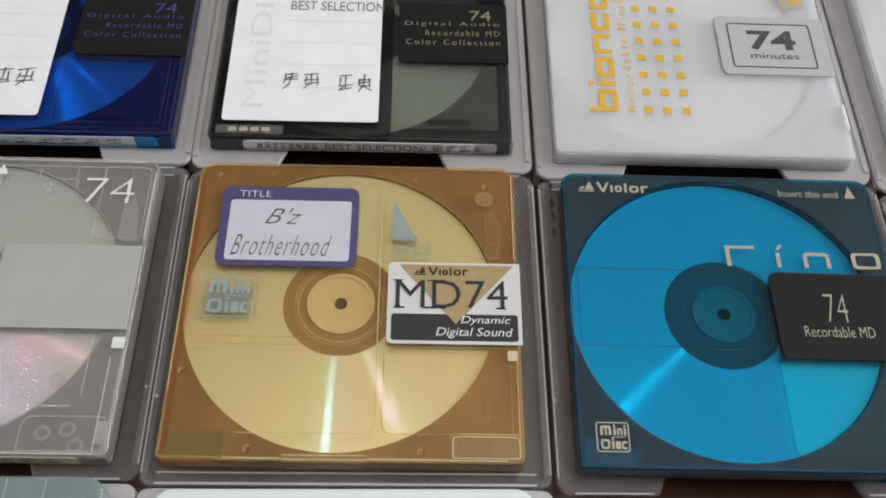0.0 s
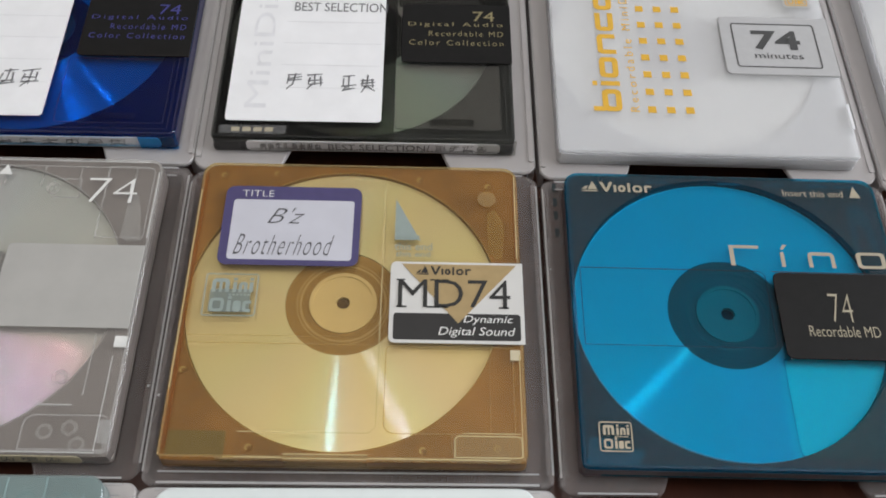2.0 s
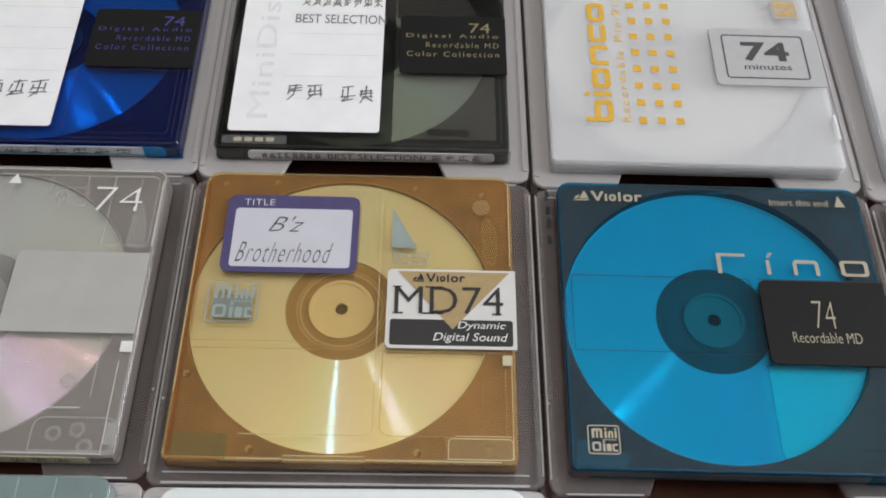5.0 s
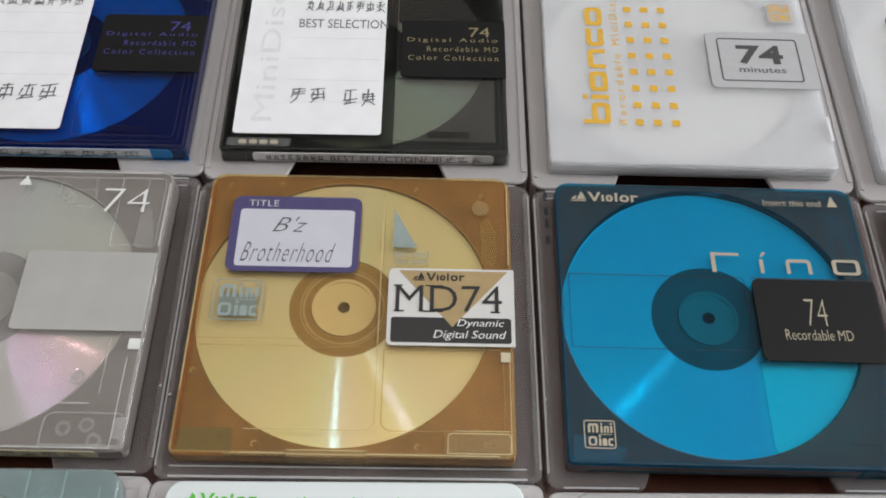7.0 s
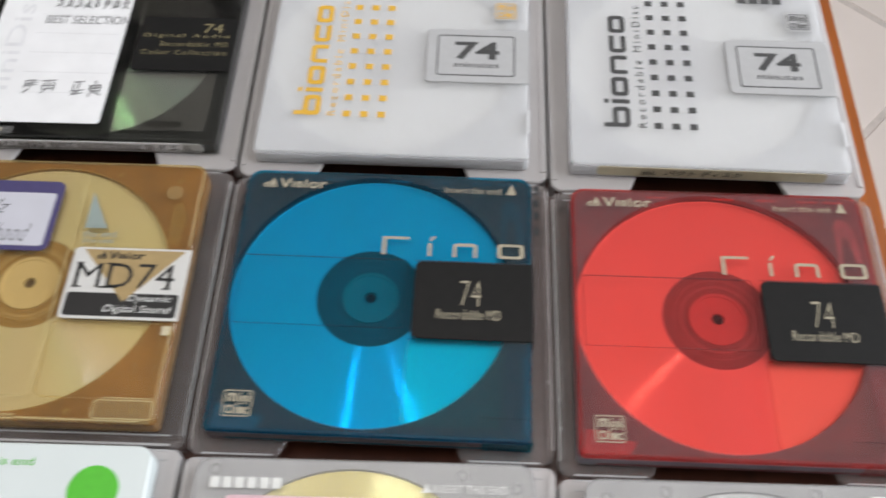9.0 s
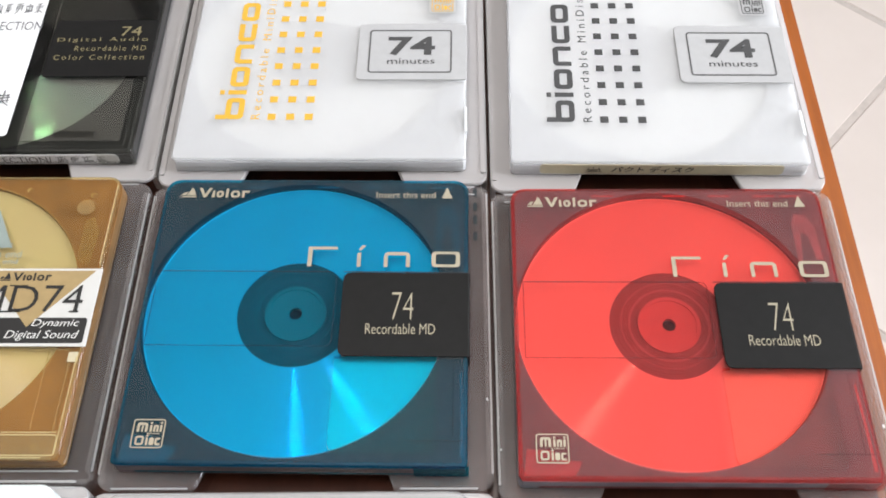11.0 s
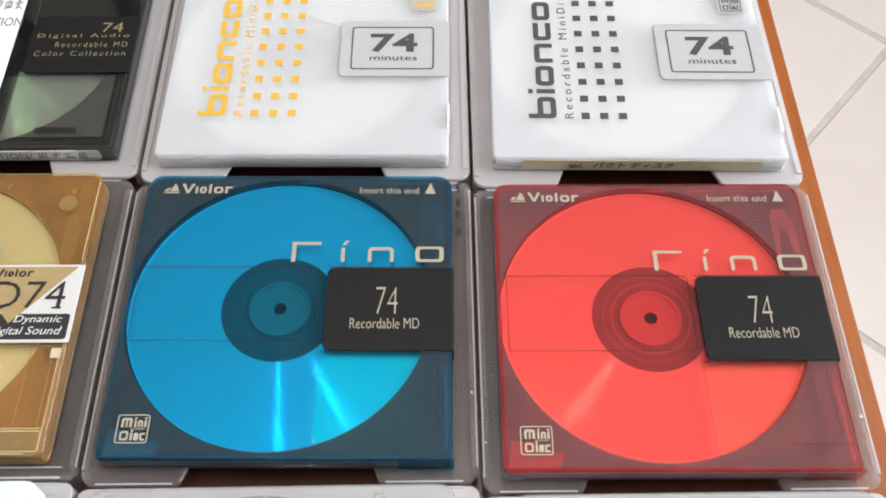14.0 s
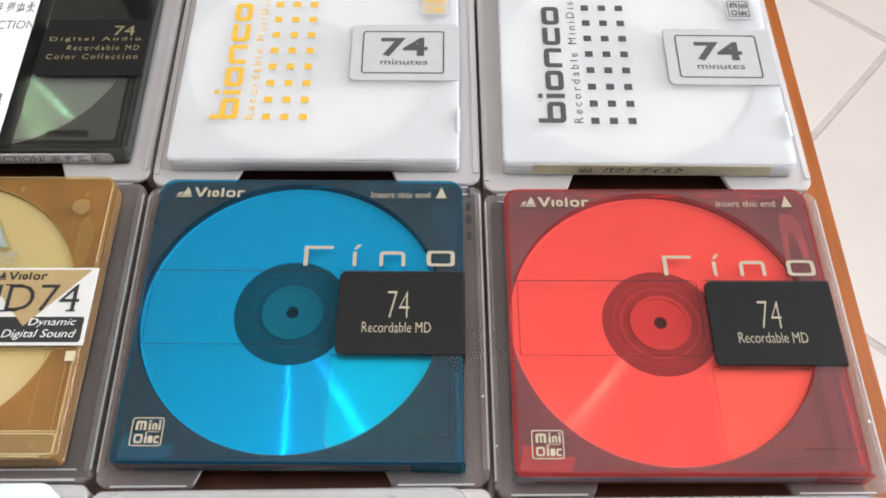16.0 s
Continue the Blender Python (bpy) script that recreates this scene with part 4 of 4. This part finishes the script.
M_BLUEGREY = solid("blue_grey_print", (0.30, 0.36, 0.34), 0.5)
format_mark(e, -28.0, -4.5, -17.3, 5.2, M_BLUEGREY)
plate("arrow", [(10.1, 14.2), (15.4, 14.2), (10.1, 24.4)], Z_TOP + 0.06, Z_TOP + 0.12, M_BLUEGREY, e)
letters("Insert", 10.1, 14.0, 15.6, 15.8, Z_TOP + 0.18, M_BLUEGREY, e)
letters("this end", 10.1, 11.6, 18.0, 13.4, Z_TOP + 0.18, M_BLUEGREY, e)
letters("this end", 10.4, 10.0, 17.6, 11.3, Z_TOP + 0.18, M_BLUEGREY, e)
groove_lines(e, amber_edge, [(-30, -8.7, 7.8, -8.6), (22, -32.5, 22.2, -28.6)])
# Pale amber strips painted as highlights along the edges and mouldings.
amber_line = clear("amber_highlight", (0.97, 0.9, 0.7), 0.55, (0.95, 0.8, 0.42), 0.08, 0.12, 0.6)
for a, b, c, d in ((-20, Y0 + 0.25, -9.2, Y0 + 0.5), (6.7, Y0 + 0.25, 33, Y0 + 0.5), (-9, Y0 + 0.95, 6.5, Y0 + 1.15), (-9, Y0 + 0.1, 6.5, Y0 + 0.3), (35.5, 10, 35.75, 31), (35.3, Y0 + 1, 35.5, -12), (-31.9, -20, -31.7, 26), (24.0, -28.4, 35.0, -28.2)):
    plate("edge_highlight", rounded(a, b, c, d, 0.05, 1), Z_TOP + 0.1, Z_TOP + 0.16, amber_line, e)
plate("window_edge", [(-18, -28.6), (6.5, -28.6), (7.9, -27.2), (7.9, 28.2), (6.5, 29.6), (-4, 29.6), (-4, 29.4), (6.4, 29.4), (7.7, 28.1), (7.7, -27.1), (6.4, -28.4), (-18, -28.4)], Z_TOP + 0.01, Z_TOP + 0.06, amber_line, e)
frame_line(9.1, -28.6, 34.2, -10.4, (2.2, 0.8, 0.2, 1.0), 0.22, Z_TOP + 0.06, amber_edge, e, "window_edge")
plate("format_mark_fill", rounded(-26.8, -3.6, -18.6, 1.6, 0.4), Z_TOP + 0.05, Z_TOP + 0.1, clear("blue_grey_film", (0.7, 0.78, 0.8), 0.45, (0.36, 0.42, 0.40), 0.2), e)
plate("corner_recess", rounded(22.4, -33.2, 35.2, -28.8, 0.6), Z_TOP + 0.04, Z_TOP + 0.08, amber_edge, e)
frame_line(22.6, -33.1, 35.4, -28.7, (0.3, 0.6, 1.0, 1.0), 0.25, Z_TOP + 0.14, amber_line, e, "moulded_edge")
groove_lines(e, amber_edge, [(-29.5, -10.4, 7.6, -10.25), (29.4, -28.0, 29.55, -10.0)])
amber_wall = clear("amber_side_wall", (0.9, 0.72, 0.45), 0.3, (0.42, 0.17, 0.04), 0.12, 0.04, 0.5)
plate("side_wall", rounded(X0 + 0.3, -32.0, X0 + 1.5, 30.5, 0.3, 2), Z_TOP + 0.01, Z_TOP + 0.05, amber_wall, e)
plate("side_wall", rounded(X1 - 1.2, 9.5, X1 - 0.4, 30.5, 0.3, 2), Z_TOP + 0.01, Z_TOP + 0.05, amber_wall, e)
plate("front_lip", rounded(-20.5, Y0 - 0.1, -9.4, Y0 + 0.4, 0.15, 2), 4.2, Z_TOP + 0.12, amber_edge, e)
plate("front_lip", rounded(6.9, Y0 - 0.1, 35.0, Y0 + 0.35, 0.15, 2), 4.2, Z_TOP + 0.12, amber_edge, e)
plate("front_clip", rounded(-21.5, Y0 - 0.05, -18.0, Y0 + 0.6, 0.25, 2), 3.0, Z_TOP + 0.16, amber_edge, e)
# Boss relief is coloured in: darker rings for shade, offset pale rings for highlight.
amber_dark = solid("amber_boss_shadow", (0.24, 0.115, 0.035), 0.3)
bosses(e, amber_dark, [(-28.0, 31.0), (-16.5, 31.6), (14.8, 30.6), (29.8, 29.2), (-16.0, -31.0), (16.5, -31.2), (30.5, -30.6), (-30.3, -15.5)])
bosses(e, amber_line, [(-27.7, 30.8), (-16.2, 31.4), (15.1, 30.4), (30.1, 29.0), (-15.7, -31.2), (16.8, -31.4), (30.8, -30.8), (-30.0, -15.7)], 0.75)
plate("lock_boss", circle(29.6, 24.8, 2.0, 24), Z_TOP, Z_TOP + 0.25, amber_edge, e)
plate("shutter_lock", [(29.8, 12.0), (31.5, 10.5), (32.8, 10.8), (33.4, 19.0), (31.5, 23.0), (29.6, 22.0)], 3.86, 3.89, amber_edge, e)
plate("barcode_patch", rounded(-31.0, -32.8, -20.2, -28.0, 0.3), 3.86, 3.89, solid("olive_grey_print", (0.16, 0.13, 0.06), 0.6), e)
plate("grip_bar", rounded(-9.0, Y0 - 0.3, 6.5, Y0 + 1.2, 0.2), 1.0, Z_TOP + 0.1, amber_edge, e)
plate("latch_block", rounded(33.6, -13.2, 35.6, -11.0, 0.2), Z_TOP - 0.3, Z_TOP + 0.1, M_TAPE, e)

# clear minidisc with a blank grey sticker on the shutter
cl = clear("colourless_cover_plastic", (0.97, 0.965, 0.955), 0.16, (0.68, 0.64, 0.60), 0.08, 0.04, 0.5, 0.26)
cl_base = solid("colourless_shell_plastic", (0.19, 0.165, 0.155), 0.35, 0.3, scale=30.0)
cl_edge = clear("colourless_edge", (0.95, 0.95, 0.95), 0.28, (0.86, 0.85, 0.83), 0.12, 0.08)
e = cartridge(*HUBS["silver"], -0.5, "colourless clear minidisc with blank grey sticker on shutter", cl_base, cl, M_DISC_SILVER, solid("steel_hub", (0.45, 0.45, 0.45), 0.35, metal=0.5), solid("grey_ring", (0.26, 0.26, 0.26), 0.4), 7.0, 11.8, 1.35, cl_edge, True)
plate("sticker", rounded(7.6, -8.0, 35.6, 11.2, (1.0, 0.2, 0.2, 1.0)), Z_TOP, Z_TOP + 0.22, M_PAPERG, e, "blank grey-white sticker", 0.06)
letters("74", 21.0, 21.8, 31.6, 28.2, Z_TOP + 0.12, M_WHITEINK, e, bold=-0.018)
up_arrow(e, 1.0, 28.6, 4.0, 31.2, M_WHITEINK)
frame_line(13.4, 22.8, 19.4, 27.8, 0.5, 0.25, Z_TOP + 0.12, cl_edge, e, "format_mark_border")
groove_lines(e, cl_edge, [(29.4, -22.0, 29.7, -9.5), (22.0, -24.4, 27.4, -24.1), (-10, 30.9, 34, 31.2)])
frame_line(19.6, -33.0, 35.4, -26.0, (0.4, 0.4, 1.2, 2.2), 0.3, Z_TOP + 0.08, cl_edge, e, "moulded_edge")
frame_line(24.6, 13.0, 34.8, 31.4, (0.4, 0.4, 2.0, 0.4), 0.25, Z_TOP + 0.08, cl_edge, e, "moulded_edge")
# Near-white strips stand in for glints on the clear edges.
cl_line = clear("colourless_highlight", (0.97, 0.97, 0.97), 0.6, (0.9, 0.9, 0.88), 0.08, 0.12, 0.6)
for a, b, c, d in ((35.4, 13, 35.7, 30), (33.6, -33, 33.8, -14), (-20, 32.4, 33, 32.65), (10, Y0 + 0.3, 34, Y0 + 0.5), (20.2, -24.2, 28.0, -24.0)):
    plate("edge_highlight", rounded(a, b, c, d, 0.05, 1), Z_TOP + 0.1, Z_TOP + 0.16, cl_line, e)
bosses(e, cl_edge, [(23.5, -29.0), (28.0, -28.2), (24.0, -18.0), (13.0, 26.0), (30.0, -31.5)], 1.6)
for a in (2, 10, 18, 24, 30):
    plate("inner_rib", rounded(a, 26.5, a + 0.5, 32.0, 0.1, 2), 3.86, 3.89, cl_edge, e)
plate("shutter_lock", [(29.5, 14), (31, 13), (34, 13), (33, 20), (31.5, 25), (29.8, 24)], 3.86, 3.89, cl_edge, e)
sp = made("spine_label", M_TAPE, e, lambda bm: front_strip(bm, -24.0, 31.0, 0.8, 4.2, 0.12), "yellowed strip label on the edge")
scrawl(-22.0, 1.4, 28.0, 3.8, 12, Y0 - 0.16, M_INK, sp, 21, True)
plate("latch_block", rounded(33.4, -12.0, 35.8, -9.6, 0.2), Z_TOP - 0.3, Z_TOP + 0.15, M_WHITEINK, e)
plate("latch_block", rounded(33.8, -31.5, 36.0, -27.0, 0.2), Z_TOP - 0.3, Z_TOP + 0.12, cl_edge, e)

# lower row
tg = clear("grey_teal_cover_plastic", (0.87, 0.93, 0.93), 0.24, (0.5, 0.58, 0.58), 0.1, 0.04, 0.5, 0.08)
e = cartridge(*HUBS["teal_grey"], 0.0, "translucent grey-teal minidisc with moulded corner bosses", solid("grey_teal_shell", (0.27, 0.32, 0.315), 0.35, 0.25, scale=45.0), tg, M_DISC_SILVER, M_LAMP, M_GREYINK)
tg_edge = clear("grey_teal_edge", (0.85, 0.95, 0.95), 0.4, (0.55, 0.72, 0.72), 0.15)
bosses(e, tg_edge, [(12.0, 30.0), (22.5, 29.0), (29.5, 28.8), (29.5, 18.0), (6.0, 30.5)], 1.8)
groove_lines(e, tg_edge, [(19.0, 20, 19.3, 33), (26.0, 24.6, 26.3, 33), (33.0, 12, 33.3, 30)])
plate("shutter", rounded(9.8, -10.8, 36.5, 8.9, 1.0), Z_TOP, Z_TOP + 0.25, M_SHUT_GREY, e)

M_GREEN = solid("bright_green_print", (0.10, 0.55, 0.035), 0.5)
M_PALEWHITE = solid("cool_white_plastic", (0.76, 0.82, 0.82), 0.35, 0.02, scale=60.0)
e = cartridge(*HUBS["white_green"], 0.3, "opaque cool-white minidisc with green dots", M_PALEWHITE, M_PALEWHITE, M_DISC_SILVER, M_LAMP, M_GREYINK)
zt = Z_TOP + 0.12
for cx, cy, r in ((-24.1, 23.0, 5.2), (-4.6, 23.6, 2.0), (25.7, 23.9, 5.2), (-14, 8, 3.5), (6, 10, 6.0)):
    plate("printed_dot", circle(cx, cy, r), zt - 0.05, zt, M_GREEN, e)
for cx, cy in ((0.0, 19.2), (15.5, 19.6)):
    plate("printed_dot", circle(cx, cy, 1.6), zt - 0.05, zt, M_YELLOWINK, e)
maker_mark(e, -29.5, 28.8, -14.8, 31.2, M_GREEN)
letters("Insert this end", -5.8, 28.7, 12.4, 30.4, zt, M_GREEN, e)
up_arrow(e, -7.9, 28.7, -6.3, 30.4, M_GREEN)

gc = clear("grey_clear_cover_plastic", (0.95, 0.95, 0.95), 0.26, (0.66, 0.65, 0.65), 0.12, 0.04, 0.5, 0.08)
gc_base = solid("grey_clear_shell", (0.53, 0.52, 0.52), 0.35, 0.1, scale=70.0)
e = cartridge(*HUBS["yellow"], 0.4, "colourless clear minidisc with yellow disc and pink-edged label", gc_base, gc, M_DISC_YELLOW, M_LAMP, M_GREYINK)
for q in range(6):
    plate("maker_mark", rounded(-29.0 + 2.5 * q, 27.0, -27.0 + 2.5 * q, 29.3, 0.4, 2), Z_TOP + 0.03, zt + 0.03, M_WHITEINK, e)
letters("INSERT THIS END", 16.2, 27.0, 31.0, 28.7, zt, M_WHITEINK, e)
up_arrow(e, 13.8, 27.0, 15.8, 29.0, M_WHITEINK)
M_PINK = solid("pink_label_border", (0.75, 0.50, 0.55), 0.5)
lb = plate("paper_label", rounded(-25.5, -20.0, 6.5, 25.6, 1.0), Z_TOP, Z_TOP + 0.1, M_PINK, e, "pink-edged white paper label")
plate("writing_field", rounded(-25.0, -19.0, 6.0, 24.6, 0.6), Z_TOP + 0.09, Z_TOP + 0.14, M_PAPER, lb)
bosses(e, cl_edge, [(-28.5, 31.2), (22.0, 31.0), (33.0, 28.5)])

e = cartridge(*HUBS["pale"], 0.2, "colourless clear minidisc with pale disc", gc_base, gc, M_DISC_WHITE, M_LAMP, M_GREYINK)
bosses(e, cl_edge, [(-28.0, 29.8), (28.0, 29.0), (-16.0, 31.2), (14.0, 31.5)])
plate("shutter", rounded(9.8, -10.8, 36.5, 8.9, 1.0), Z_TOP, Z_TOP + 0.25, M_SHUT_GREY, e)
bars([(24.5, 30.4, 27.5, 31.2), (29.0, 30.4, 33.0, 31.2)], zt, M_WHITEINK, e)

# ---- floor tiles, laid diagonally ----
PITCH, GAP, A = 0.403, 0.009, radians(47.6)
cu, su = math.cos(A), math.sin(A)
bm = bmesh.new()
w = (PITCH - GAP) * 500
slab(bm, rounded(-w, -w, w, w, 2.0, 2), -6, 0, 1.2)
first = part("tile", bm, M_TILE)
tile_me = first.data
bpy.data.objects.remove(first)
for i in range(-12, 12):
    for j in range(-12, 12):
        u, v = 1.0746 + (i + 0.5) * PITCH, 0.0465 + (j + 0.5) * PITCH
        x, y = cu * u - su * v, su * u + cu * v
        reach = 0.283
        if not (ROOM_X0 - reach < x < ROOM_X1 + reach and ROOM_Y0 - reach < y < ROOM_Y1 + reach):
            continue
        me = tile_me
        if not (ROOM_X0 + reach < x < ROOM_X1 - reach and ROOM_Y0 + reach < y < ROOM_Y1 - reach):
            # tiles along the walls are cut to fit
            m = pose(x, y, FLOOR, 0, 0, 47.6)
            bm = bmesh.new()
            bm.from_mesh(tile_me)
            bm.transform(m)
            for co, no in (((ROOM_X0, 0, 0), (-1, 0, 0)), ((ROOM_X1, 0, 0), (1, 0, 0)), ((0, ROOM_Y0, 0), (0, -1, 0)), ((0, ROOM_Y1, 0), (0, 1, 0))):
                bmesh.ops.bisect_plane(bm, geom=bm.verts[:] + bm.edges[:] + bm.faces[:], plane_co=co, plane_no=no, clear_outer=True)
            if not bm.faces:
                bm.free()
                continue
            bm.transform(m.inverted())
            me = bpy.data.meshes.new("tile")
            bm.to_mesh(me)
            bm.free()
        t = new("tile", me)
        t.parent = floor
        t.matrix_world = pose(x, y, FLOOR, 0, 0, 47.6)
